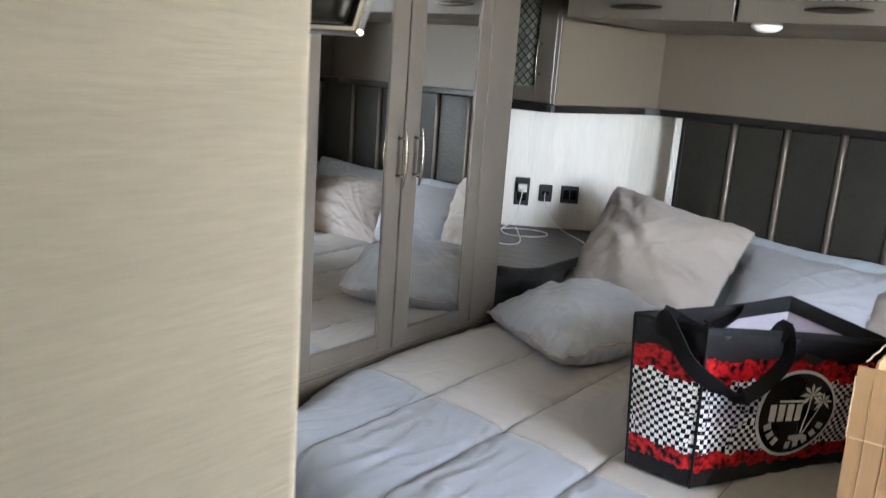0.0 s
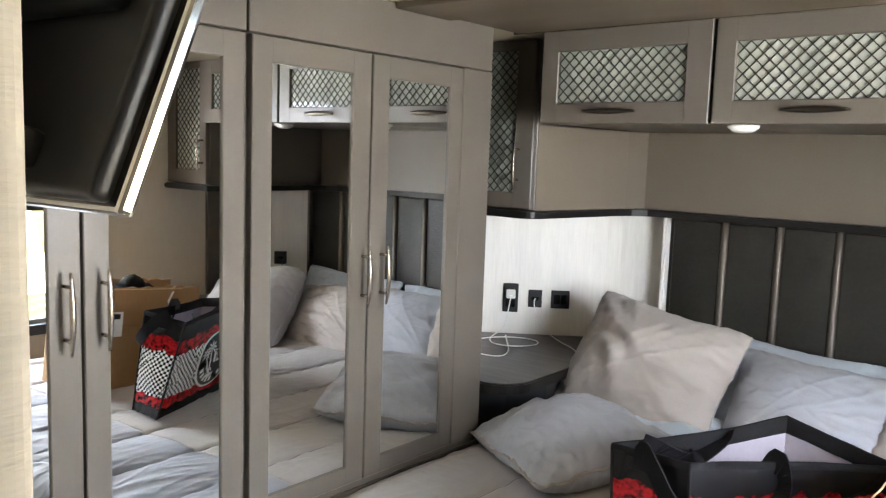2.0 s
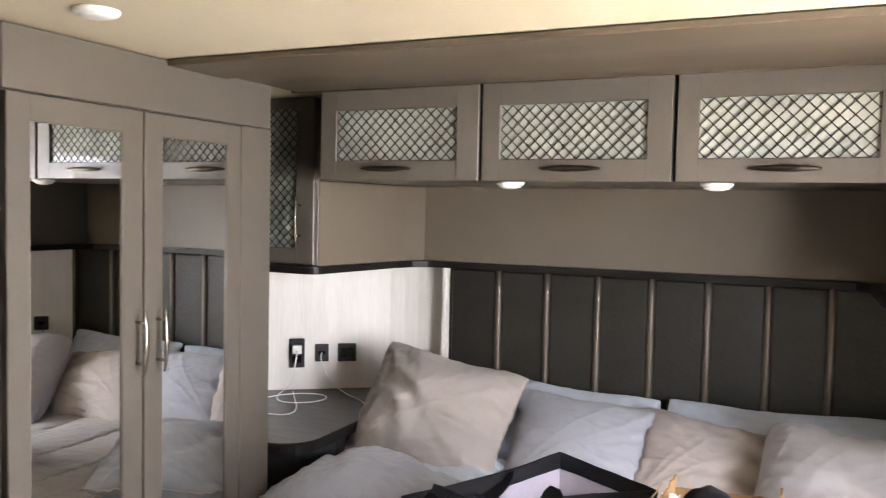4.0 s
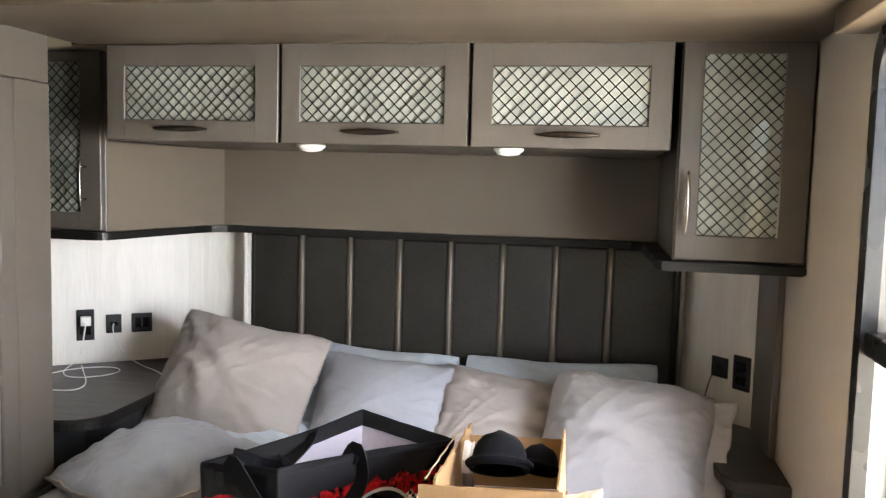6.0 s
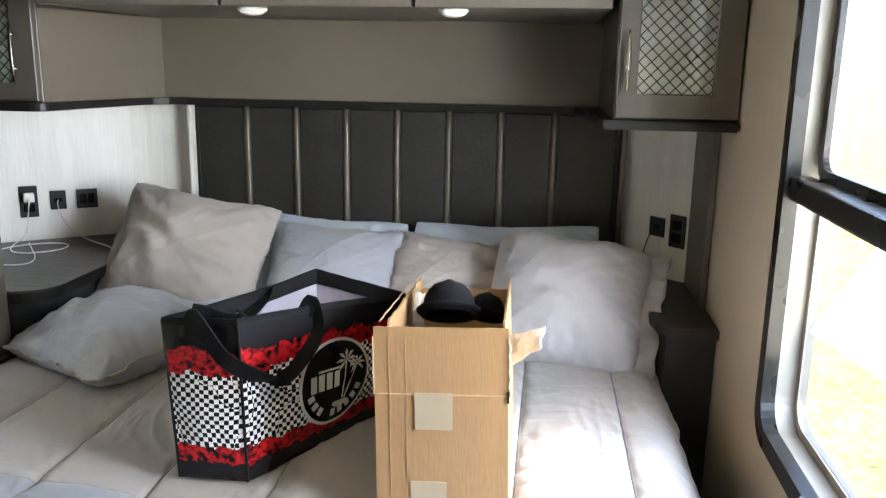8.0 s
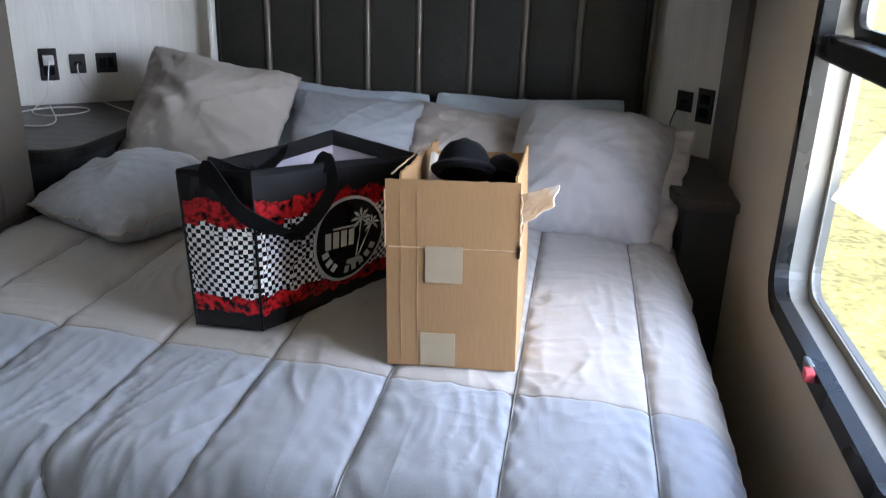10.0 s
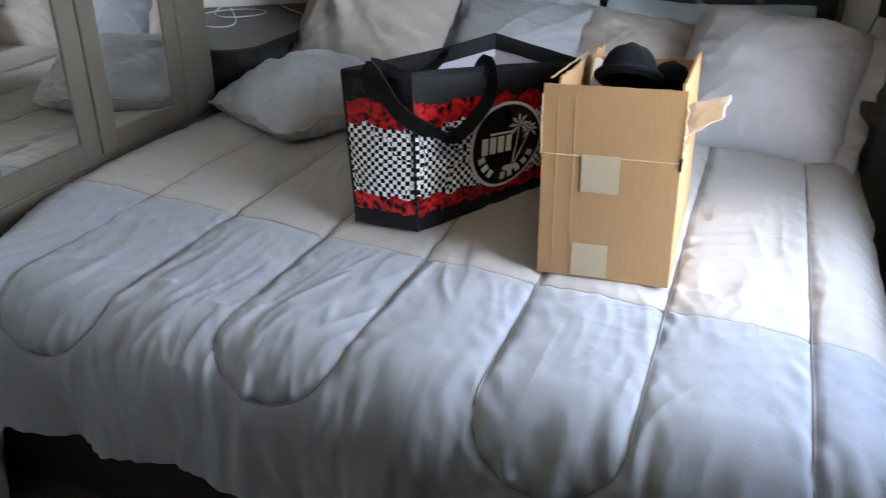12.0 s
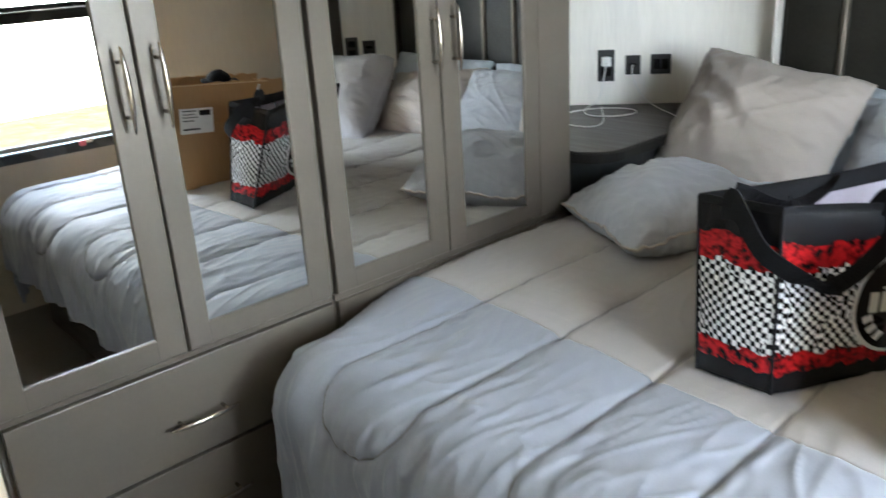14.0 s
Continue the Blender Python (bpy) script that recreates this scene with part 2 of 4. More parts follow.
win = tagged(new("window_1"), "black-framed sliding window with rounded corners and clear panes", "window", kind="structure")
part("window_frame", ring(rounded(WY0 - 0.02, WZ0 - 0.02, WY1 + 0.02, WZ1 + 0.02, 0.075), rounded(WY0 + 0.020, WZ0 + 0.020, WY1 - 0.020, WZ1 - 0.020, 0.058), RIGHT - 0.016, RIGHT + 0.012), FRAMEBLACK, win)
part("track", ring(rounded(WY0 + 0.004, WZ0 + 0.004, WY1 - 0.004, WZ1 - 0.004, 0.068), rounded(WY0 + 0.013, WZ0 + 0.013, WY1 - 0.013, WZ1 - 0.013, 0.062), RIGHT + 0.0125, RIGHT + 0.052), ALU, win, "pale aluminium inner track")
part("track", ring(rounded(WY0 + 0.005, WZ0 + 0.005, WY1 - 0.005, WZ1 - 0.005, 0.068), rounded(WY0 + 0.030, WZ0 + 0.030, WY1 - 0.030, WZ1 - 0.030, 0.050), RIGHT + 0.0525, RIGHT + 0.072), ALU, win, "pale aluminium outer stop")
part("sash", ring(rounded(WY0 + 0.020, 1.125, WY1 - 0.020, WZ1 - 0.020, 0.045), rounded(WY0 + 0.046, 1.150, WY1 - 0.046, WZ1 - 0.046, 0.030), RIGHT + 0.040, RIGHT + 0.0515), FRAMEBLACK, win, "thin black sash of the upper pane")
part("meeting_rail", block(RIGHT - 0.008, WY0 + 0.0145, 1.088, RIGHT + 0.0395, WY1 - 0.0145, 1.132, 0.006), FRAMEBLACK, win)
for z0, z1, x in ((WZ0 + 0.03, 1.115, 0.056), (1.12, WZ1 - 0.03, 0.062)):
    pane = part("pane", block(RIGHT + x, WY0 + 0.03, z0, RIGHT + x + 0.004, WY1 - 0.03, z1), GLASS, win)
    pane.visible_shadow = False


# ---- fittings ----
def pull(parent, mid, along, out, length=0.150, rise=0.024, mat=METAL, width=0.0062):
    """A bowed pull, broad in the middle and tapering to both ends, on two posts."""
    mid, along, out = Vector(mid), Vector(along), Vector(out)
    side = along.cross(out)
    bm = bmesh.new()
    rings = []
    n = 16
    for i in range(n + 1):
        s = i / n - 0.5
        full = math.cos(math.pi * s) ** 0.8 if abs(s) < 0.5 else 0.0
        a, b = 0.0022 + (width - 0.0022) * full, 0.0022 + 0.0024 * full
        c = mid + along * length * s + out * (rise + 0.007 * full)
        rings.append([bm.verts.new(c + side * a * math.cos(q) + out * b * math.sin(q)) for q in (2 * math.pi * k / 8 for k in range(8))])
    for p, q in zip(rings, rings[1:]):
        for k in range(8):
            bm.faces.new((p[k], p[(k + 1) % 8], q[(k + 1) % 8], q[k]))
    bm.faces.new(rings[0][::-1])
    bm.faces.new(rings[-1])
    bmesh.ops.recalc_face_normals(bm, faces=bm.faces[:])
    h = part("handle", bm, mat, parent, "", True)
    for s in (-0.32, 0.32):
        part("post", tube([mid + along * length * s - out * 0.002, mid + along * length * s + out * (rise + 0.003)], 0.0038, 8), mat, h, "", True)
    return h


def face_frame(axis, u0, z0, u1, z1, g, at, thick):
    """A door's frame with an opening g = (gu0, gz0, gu1, gz1); it faces +x or -y."""
    bm = bmesh.new()
    place = (lambda u, z, d: (at - d, u, z)) if axis == "x" else (lambda u, z, d: (u, at + d, z))
    e = 0.0022
    loops = []
    for d, ro, ri in ((e, 0, 0), (0, e, e), (thick, 0, 0)):
        o = [(u0 + ro, z0 + ro), (u1 - ro, z0 + ro), (u1 - ro, z1 - ro), (u0 + ro, z1 - ro)]
        n = [(g[0] - ri, g[1] - ri), (g[2] + ri, g[1] - ri), (g[2] + ri, g[3] + ri), (g[0] - ri, g[3] + ri)]
        loops.append([[bm.verts.new(place(u, z, d)) for u, z in q] for q in (o, n)])
    (o0, n0), (o1, n1), (o2, n2) = loops
    for p, q in ((o1, n1), (o1, o0), (o0, o2), (o2, n2), (n2, n0), (n0, n1)):
        for k in range(4):
            bm.faces.new((p[k], p[(k + 1) % 4], q[(k + 1) % 4], q[k]))
    bmesh.ops.recalc_face_normals(bm, faces=bm.faces[:])
    return bm


JOINT = material("joint_shadow_line", (0.075, 0.066, 0.056), 0.6, vary=0.1)


def joints(door, axis, u0, z0, u1, z1, g, at):
    """The fine lines where a door's rails meet its stiles."""
    for u in (g[0] - 0.0006, g[2] + 0.0006):
        for a, b in ((z0 + 0.003, g[1] - 0.003), (g[3] + 0.003, z1 - 0.003)):
            if axis == "x":
                part("joint", block(at - 0.0006, u - 0.0005, a, at + 0.0003, u + 0.0005, b), JOINT, door)
            else:
                part("joint", block(u - 0.0005, at - 0.0003, a, u + 0.0005, at + 0.0006, b), JOINT, door)


def lattice(x0, z0, x1, z1, y, pitch=0.0315, w=0.0028):
    """Diagonal bars crossing both ways inside a rectangle facing -y."""
    bm = bmesh.new()
    wid, hei = x1 - x0, z1 - z0
    for s in (1, -1):
        k = -hei if s > 0 else 0.0
        end = wid if s > 0 else wid + hei
        c = math.floor(k / pitch) * pitch + pitch / 2
        while c < end:
            pts = []
            if s > 0:
                t0, t1 = max(0, -c), min(hei, wid - c)
                if t1 - t0 > 0.004:
                    pts = [(x0 + c + t0, z0 + t0), (x0 + c + t1, z0 + t1)]
            else:
                t0, t1 = max(0, c - wid), min(hei, c)
                if t1 - t0 > 0.004:
                    pts = [(x0 + c - t0, z0 + t0), (x0 + c - t1, z0 + t1)]
            if pts:
                p, q = Vector((pts[0][0], 0, pts[0][1])), Vector((pts[1][0], 0, pts[1][1]))
                d = (q - p).normalized()
                nrm = Vector((-d.z, 0, d.x)) * w / 2
                dy = 0.0012 * (s + 1)
                quad = [Vector((v.x, y + yy - dy, v.z)) for yy in (0, 0.0022) for v in (p - nrm, q - nrm, q + nrm, p + nrm)]
                vs = [bm.verts.new(v) for v in quad]
                for f in ((0, 1, 2, 3), (7, 6, 5, 4), (0, 4, 5, 1), (1, 5, 6, 2), (2, 6, 7, 3), (3, 7, 4, 0)):
                    bm.faces.new([vs[i] for i in f])
            c += pitch
    bmesh.ops.recalc_face_normals(bm, faces=bm.faces[:])
    return bm


# ---- wardrobes ----
WX = -1.44


def wardrobe(y0, y1, doors, drawers, label):
    w = thing("wardrobe", label, "wardrobe", group="mirrored wardrobes")
    part("body", block(LEFT + 0.004, y0, 0.0, WX - 0.021, y1, TOP - 0.003, 0.002, 1), CABINET, w)
    part("top_rail", block(WX - 0.021, y0, 1.606, WX - 0.002, y1, TOP - 0.003, 0.002, 1), CABINET, w)
    low = 0.533 if drawers else 0.53
    part("middle_rail", block(WX - 0.021, y0, low - 0.004, WX - 0.008, y1, 0.543, 0.002, 1), CABINET, w)
    for d0, d1, m0, m1, hy in doors:
        g = (m0, 0.592, m1, 1.548)
        d = part("door", face_frame("x", d0, 0.545, d1, 1.602, g, WX, 0.019), CABINET, w)
        joints(d, "x", d0, 0.545, d1, 1.602, g, WX)
        part("mirror", block(WX - 0.012, m0 - 0.004, 0.588, WX - 0.006, m1 + 0.004, 1.552), MIRROR, d, "clear silvered mirror panel")
        pull(d, (WX, hy, 1.068), (0, 0, 1), (1, 0, 0))
    if drawers:
        for z0, z1, hz in ((0.316, 0.527, 0.405), (0.10, 0.308, 0.205)):
            d = part("drawer", block(WX - 0.019, y0 + 0.012, z0, WX, y1 - 0.006, z1, 0.003, 2), CABINET, w)
            pull(d, (WX, 0.914, hz), (0, 1, 0), (1, 0, 0))
    else:
        part("lower_panel", block(WX - 0.021, y0 + 0.008, 0.09, WX - 0.004, y1, 0.526, 0.002, 1), CABINET, w)
        part("end_stile", block(WX - 0.019, doors[-1][1] + 0.003, 0.545, WX, y1, 1.604, 0.002, 1), CABINET, w)
    return w


wardrobe(0.55, 1.266, ((0.563, 0.912, 0.612, 0.853, 0.882), (0.917, 1.262, 0.966, 1.207, 0.951)), True, "grey-taupe wardrobe with two mirrored doors over two drawers")
wardrobe(1.272, 2.106, ((1.279, 1.627, 1.332, 1.567, 1.607), (1.632, 1.975, 1.690, 1.922, 1.671)), False, "grey-taupe wardrobe with two mirrored doors beside the bed")

# ---- overhead cabinets ----
UY = 2.226


def overhead(x0, x1, g):
    c = thing("overhead_cabinet", "taupe overhead cabinet with lattice glass flip-up door", "cabinet", group="overhead cabinets above the bed")
    part("body", block(x0 + 0.0005, UY + 0.021, 1.470, x1 - 0.0005, 2.93, 1.727, 0.002, 1), CABINET, c)
    d = part("door", face_frame("y", x0 + 0.004, 1.468, x1 - 0.004, 1.725, (g[0], 1.525, g[1], 1.667), UY, 0.019), CABINET, c)
    joints(d, "y", x0, 1.468, x1, 1.722, (g[0], 1.525, g[1], 1.667), UY)
    part("glass", block(g[0] - 0.004, UY + 0.011, 1.521, g[1] + 0.004, UY + 0.016, 1.671), GREYGLASS, d, "glossy glass with pale grey reflections painted into its colour")
    part("lattice", lattice(g[0], 1.525, g[1], 1.667, UY + 0.008), LATTICE, d, "dark diamond lattice")
    pull(d, ((x0 + x1) / 2 - 0.02 if x0 < -1.3 else (x0 + x1) / 2, UY, 1.500), (1, 0, 0), (0, -1, 0), 0.155, 0.020, GUNMETAL, 0.0085)
    return c


overhead(-1.357, -0.851, (-1.299, -0.920))
overhead(-0.849, -0.346, (-0.793, -0.411))
overhead(-0.344, 0.148, (-0.288, 0.092))


def tall(x0, x1, y, g, hx, label):
    c = thing("tall_cabinet", label, "cabinet", group="tall wall cabinets beside the bed")
    part("body", block(x0, y + 0.021, 1.201, x1, 2.93, TOP - 0.003, 0.002, 1), CABINET, c)
    d = part("door", face_frame("y", x0 + 0.003, 1.206, x1 - 0.003, 1.732, g, y, 0.019), CABINET, c)
    joints(d, "y", x0, 1.206, x1, 1.732, g, y)
    part("glass", block(g[0] - 0.004, y + 0.011, g[1] - 0.004, g[2] + 0.004, y + 0.016, g[3] + 0.004), GREYGLASS, d, "glossy glass with pale grey reflections painted into its colour")
    part("lattice", lattice(g[0], g[1], g[2], g[3], y + 0.008), LATTICE, d, "dark diamond lattice")
    pull(d, (hx, y, 1.345), (0, 0, 1), (0, -1, 0))
    return c


tall(-1.95, -1.461, 2.36, (-1.88, 1.257, -1.533, 1.70), -1.515, "taupe wall cabinet with lattice glass door in the corner")
tall(0.166, 0.471, 2.25, (0.219, 1.266, 0.402, 1.70), 0.191, "taupe wall cabinet with lattice glass door by the window")

# ---- recess panel, ledge, cornice ----
inner = [(-1.459, 2.385), (-1.40, 2.70), (-1.372, 2.82), (-1.338, 2.90), (0.168, 2.90)]
outer = [(0.168, 2.93), (-1.34, 2.93), (-1.46, 2.90)]
structure("recess_panel", prism(inner + outer, 1.201, 1.4695), CABINET_SIDE, "curved taupe panel above the headboard", "panel", False)
edge = [(-2.0, 2.335), (-1.475, 2.335)] + arc(-1.475, 2.375, 0.04, -90, -10, 4) + [(-1.375, 2.76)] + [(-1.35, 2.83), (-1.31, 2.868), (-1.25, 2.88)] + [(0.03, 2.88), (0.085, 2.86), (0.115, 2.80), (0.124, 2.28), (0.14, 2.235), (0.471, 2.235), (0.471, 3.12), (-2.0, 3.12)]
structure("ledge_trim", prism(edge, 1.177, 1.2005, 0.004), DARKTRIM, "dark wooden ledge that wraps above the headboard", "trim")
structure("cornice", block(-1.438, 1.9055, TOP - 0.009, RIGHT - 0.004, 2.24, TOP - 0.003, 0.003), MOULD, "brown soffit board along the overhead cabinets", "trim")
structure("crown_bead", tube([(-1.455, 2.224, 1.7285), (-0.6, 2.224, 1.7285), (0.163, 2.224, 1.7285)], 0.0045, 10), MOULD, "thin brown bead above the overhead cabinets", "trim", True)
structure("ceiling_trim", block(-1.438, 1.70, TOP - 0.018, RIGHT - 0.004, 1.905, TOP - 0.002, 0.004), MOULD, "brown header board across the ceiling", "trim")

# ---- headboard ----
hb = thing("headboard", "dark padded vinyl headboard with vertical satin strips", "headboard")
part("backing", block(-1.246, 2.928, 0.30, 0.248, 2.96, 1.176, 0.004), VINYL, hb)
SX = [-1.046 + 0.1785 * i for i in range(7)]
edges = [-1.238] + SX + [0.242]
for a, b in zip(edges, edges[1:]):
    part("panel", block(a + 0.009, 2.912, 0.32, b - 0.009, 2.935, 1.174, 0.009, 3), VINYL, hb, "", True)
for x in SX:
    part("strip", tube([(x, 2.911, 0.32 + 0.0855 * i) for i in range(11)], 0.0120, 12), STRIP, hb, "satin metal trim strip", True)
part("side_trim", block(-1.262, 2.90, 0.55, -1.247, 2.96, 1.175, 0.003), WHITEPANEL, hb, "pale edge trim")
part("side_trim", block(0.249, 2.90, 0.55, 0.264, 2.96, 1.175, 0.003), STRIP, hb)


# ---- corner panels ----
def slant(name, p, q, z0, z1, thick, mat, label):
    p, q = Vector((*p, 0)), Vector((*q, 0))
    d = (q - p).normalized()
    n = Vector((d.y, -d.x, 0))
    o = [p, q, q - n * thick, p - n * thick]
    return structure(name, prism([(v.x, v.y) for v in o], z0, z1), mat, label, "panel")


PL0, PL1 = Vector((-2.0, 2.572)), Vector((-1.545, 2.917))
bow = [(PL0.x, PL0.y), (PL1.x, PL1.y), (-1.500, 2.944), (-1.450, 2.963), (-1.395, 2.972), (-1.330, 2.972), (-1.2635, 2.962)]
structure("corner_panel", prism(bow + [(x - 0.004, y + 0.014) for x, y in bow[::-1]], 0.55, 1.176), WHITEPANEL, "pale wood-grain corner panel that curves towards the headboard", "panel", False)
PR0, PR1 = Vector((0.262, 2.95)), Vector((0.465, 2.72))
slant("corner_panel", PR0, PR1, 0.50, 1.176, 0.012, WHITEPANEL, "pale wood-grain corner panel by the window wall")
structure("corner_trim", block(0.455, 2.45, 0.55, 0.473, 2.725, 1.176, 0.003), CABINET, "taupe upright corner trim board", "trim")


# ---- outlets on the corner panels ----
def plate(p, q, a, z, w, h, kind, label):
    """A wall plate on a slanted panel, a metres along it; local x runs along, local -y faces out."""
    d = (q - p).normalized()
    m = Matrix.Translation((p.x + d.x * a, p.y + d.y * a, z)) @ Matrix.Rotation(math.atan2(d.y, d.x), 4, "Z")
    o = thing("wall_outlet" if kind != "switch" else "wall_switch", label, "outlet" if kind != "switch" else "switch", m=m, group="black wall plates")
    part("plate", block(-w / 2, -0.007, -h / 2, w / 2, 0.0, h / 2, 0.003, 2), BLACK, o)
    if kind == "duplex":
        for zz in (-0.021, 0.021):
            part("socket", block(-0.017, -0.0095, zz - 0.014, 0.017, -0.006, zz + 0.014, 0.003, 2), SCREEN, o)
    elif kind == "usb":
        part("port", block(-0.013, -0.0085, -0.006, 0.013, -0.006, 0.006, 0.001, 1), SCREEN, o)
    else:
        for xx in (-0.014, 0.014):
            part("rocker", block(xx - 0.011, -0.011, -0.018, xx + 0.011, -0.006, 0.018, 0.002, 1), SCREEN, o)
    return m


M1 = plate(PL0, PL1, 0.271, 0.838, 0.058, 0.110, "duplex", "black duplex wall outlet with a white charger plugged in")
M2 = plate(PL0, PL1, 0.364, 0.838, 0.052, 0.067, "usb", "small black charging outlet with a white cable")
plate(PL0, PL1, 0.459, 0.838, 0.070, 0.069, "switch", "black double rocker switch above the nightstand")
M4 = plate(PR0, PR1, 0.170, 0.824, 0.062, 0.064, "usb", "small black charging outlet with a black cord")
plate(PR0, PR1, 0.254, 0.822, 0.062, 0.106, "duplex", "black duplex wall outlet by the window wall")

charger = thing("phone_charger", "white cube phone charger plugged into the outlet", "charger", m=M1 @ Matrix.Translation((0, -0.0095, 0.019)))
part("cube", block(-0.017, -0.030, -0.017, 0.017, 0.0, 0.014, 0.004, 3), WHITE, charger)
part("plug_end", block(-0.006, -0.043, -0.012, 0.006, -0.028, -0.004, 0.002, 1), WHITE, charger)


def cable(points, radius, mat, label, name="charging_cable"):
    """A cord smoothed through its points."""
    cu = bpy.data.curves.new(name, "CURVE")
    cu.dimensions, cu.bevel_depth, cu.resolution_u, cu.bevel_resolution = "3D", radius, 6, 2
    sp = cu.splines.new("NURBS")
    sp.points.add(len(points) - 1)
    for p, v in zip(sp.points, points):
        p.co = (*v, 1)
    sp.use_endpoint_u, sp.order_u = True, 4
    cu.materials.append(mat)
    return tagged(new(name, cu), label, "cable")


NZ = 0.70              # top of the corner nightstand
c0 = M1 @ Vector((0.0, -0.05, 0.011))
cable([c0, c0 + Vector((0.02, -0.04, -0.03)), (-1.76, 2.68, 0.75), (-1.77, 2.67, NZ + 0.02), (-1.79, 2.62, NZ + 0.004), (-1.72, 2.52, NZ + 0.003), (-1.62, 2.56, NZ + 0.003), (-1.58, 2.66, NZ + 0.003), (-1.66, 2.72, NZ + 0.004), (-1.78, 2.62, NZ + 0.007), (-1.80, 2.48, NZ + 0.004), (-1.70, 2.38, NZ + 0.003), (-1.58, 2.38, NZ + 0.003), (-1.58, 2.47, NZ + 0.003), (-1.70, 2.60, NZ + 0.007), (-1.76, 2.68, NZ + 0.004)], 0.0021, WHITE, "white charging cable coiled on the nightstand")
c1 = M2 @ Vector((0.0, -0.008, 0.0))
cable([c1, c1 + Vector((0.01, -0.03, -0.01)), c1 + Vector((0.04, -0.04, -0.07)), (-1.62, 2.74, NZ + 0.03), (-1.54, 2.72, NZ + 0.004), (-1.45, 2.68, NZ + 0.004), (-1.40, 2.60, NZ + 0.004)], 0.0021, WHITE, "white charging cable hanging from the small outlet")
c2 = M4 @ Vector((-0.01, -0.008, -0.01))
cable([c2, c2 + Vector((-0.02, -0.02, -0.01)), c2 + Vector((-0.035, -0.03, -0.07)), c2 + Vector((-0.045, -0.05, -0.16))], 0.002, BLACK, "thin black cord hanging from the outlet", "power_cord")

# ---- nightstands ----
ns = thing("nightstand", "charcoal corner nightstand with a rounded dark wood top", "nightstand", (0, 0, 0))
outline = [(-2.015, 2.125), (-1.50, 2.125)] + arc(-1.46, 2.235, 0.11, -90, 0, 8) + [(-1.352, 2.55), (-1.40, 2.74), (-1.46, 2.950), (-1.548, 2.910), (-1.99, 2.575), (-2.015, 2.57)]
part("top", prism(outline, NZ - 0.003, NZ, 0.0), DARKWOOD, ns, "dark wood-grain laminate top")
part("edge_band", prism([(x + (0.003 if x > -1.6 else 0), y - (0.003 if y < 2.4 else 0)) for x, y in outline], NZ - 0.034, NZ - 0.0035, 0.003), DARKTRIM, ns, "black rounded edge band")
part("body", prism([(-2.01, 2.165), (-1.60, 2.165), (-1.46, 2.27), (-1.395, 2.40), (-1.40, 2.62), (-1.56, 2.88), (-2.01, 2.56)], 0.0, NZ - 0.0345), NIGHT, ns)
part("door", prism([(-1.93, 2.152), (-1.625, 2.152), (-1.625, 2.164), (-1.93, 2.164)], 0.10, NZ - 0.06, 0.002), NIGHT, ns)
d0, d1 = Vector((-1.585, 2.17)), Vector((-1.475, 2.252))
for k in range(2):
    a, b = d0.lerp(d1, 0.08 + 0.5 * k), d0.lerp(d1, 0.42 + 0.5 * k)
    n = Vector((0.6, -0.8)) * 0.006
    part("fluted_strip", prism([(a.x, a.y), (a.x + n.x, a.y + n.y), (b.x + n.x, b.y + n.y), (b.x, b.y)], 0.02, NZ - 0.04, 0.0), NIGHT if k else CABINET, ns)

nr = thing("nightstand", "small dark wood nightstand wedged between bed and wall", "nightstand", (0, 0, 0))
part("top", prism([(0.315, 2.30), (0.345, 2.25), (0.473, 2.245), (0.473, 2.715), (0.445, 2.735), (0.27, 2.90), (0.27, 2.60)], 0.632, 0.664, 0.004), DARKWOOD, nr, "dark wood-grain laminate top")
part("body", prism([(0.345, 2.28), (0.472, 2.275), (0.472, 2.70), (0.275, 2.88), (0.285, 2.55)], 0.0, 0.6315), NIGHT, nr)

# ---- lamps ----
for x in (-0.800, -0.255):
    l = thing("puck_light", "small round white puck light under the cabinets", "ceiling light", (x, 2.33, 1.4695), "puck lights")
    part("housing", disc(0.040, 0.010, 32, 0.0), WHITE, l, "", True)
    part("lens", disc(0.034, 0.014, 32, 0.006), WHITE, l, "white frosted lens", True)
l = thing("puck_light", "small round white ceiling puck light", "ceiling light", (-1.205, 1.282, TOP - 0.001), "puck lights")
part("housing", disc(0.040, 0.010, 32, 0.0), WHITE, l, "", True)
part("lens", disc(0.034, 0.012, 32, 0.004), WHITE, l, "white frosted lens", True)

# ---- television on the partition ----
CHROME = material("polished_bezel", (0.80, 0.79, 0.76), 0.12, metal=1.0, vary=0.03)
tv = thing("television", "black flat television tilted down on a wall arm", "television", m=Matrix.Translation((-0.447, 0.450, 1.331)) @ Matrix.Rotation(radians(5), 4, "Z") @ Matrix.Rotation(radians(-22), 4, "X"))
part("back_shell", block(-0.53, -0.014, 0.004, -0.008, 0.002, 0.33, 0.006, 3), BLACK, tv, "", True)
part("bezel", block(-0.54, 0.0, 0.0, 0.0, 0.011, 0.335, 0.003, 2), CHROME, tv, "bright glossy outer bezel")
part("screen", block(-0.53, 0.0112, 0.012, -0.01, 0.0125, 0.325), SCREEN, tv)
part("bulge", block(-0.48, -0.034, 0.115, -0.030, -0.010, 0.30, 0.012, 3), BLACK, tv, "", True)
part("lower_hump", block(-0.36, -0.026, 0.016, -0.070, -0.010, 0.040, 0.007, 3), BLACK, tv, "", True)
part("wall_arm", block(-0.33, -0.140, 0.13, -0.23, -0.030, 0.22, 0.006, 2), BLACK, tv)

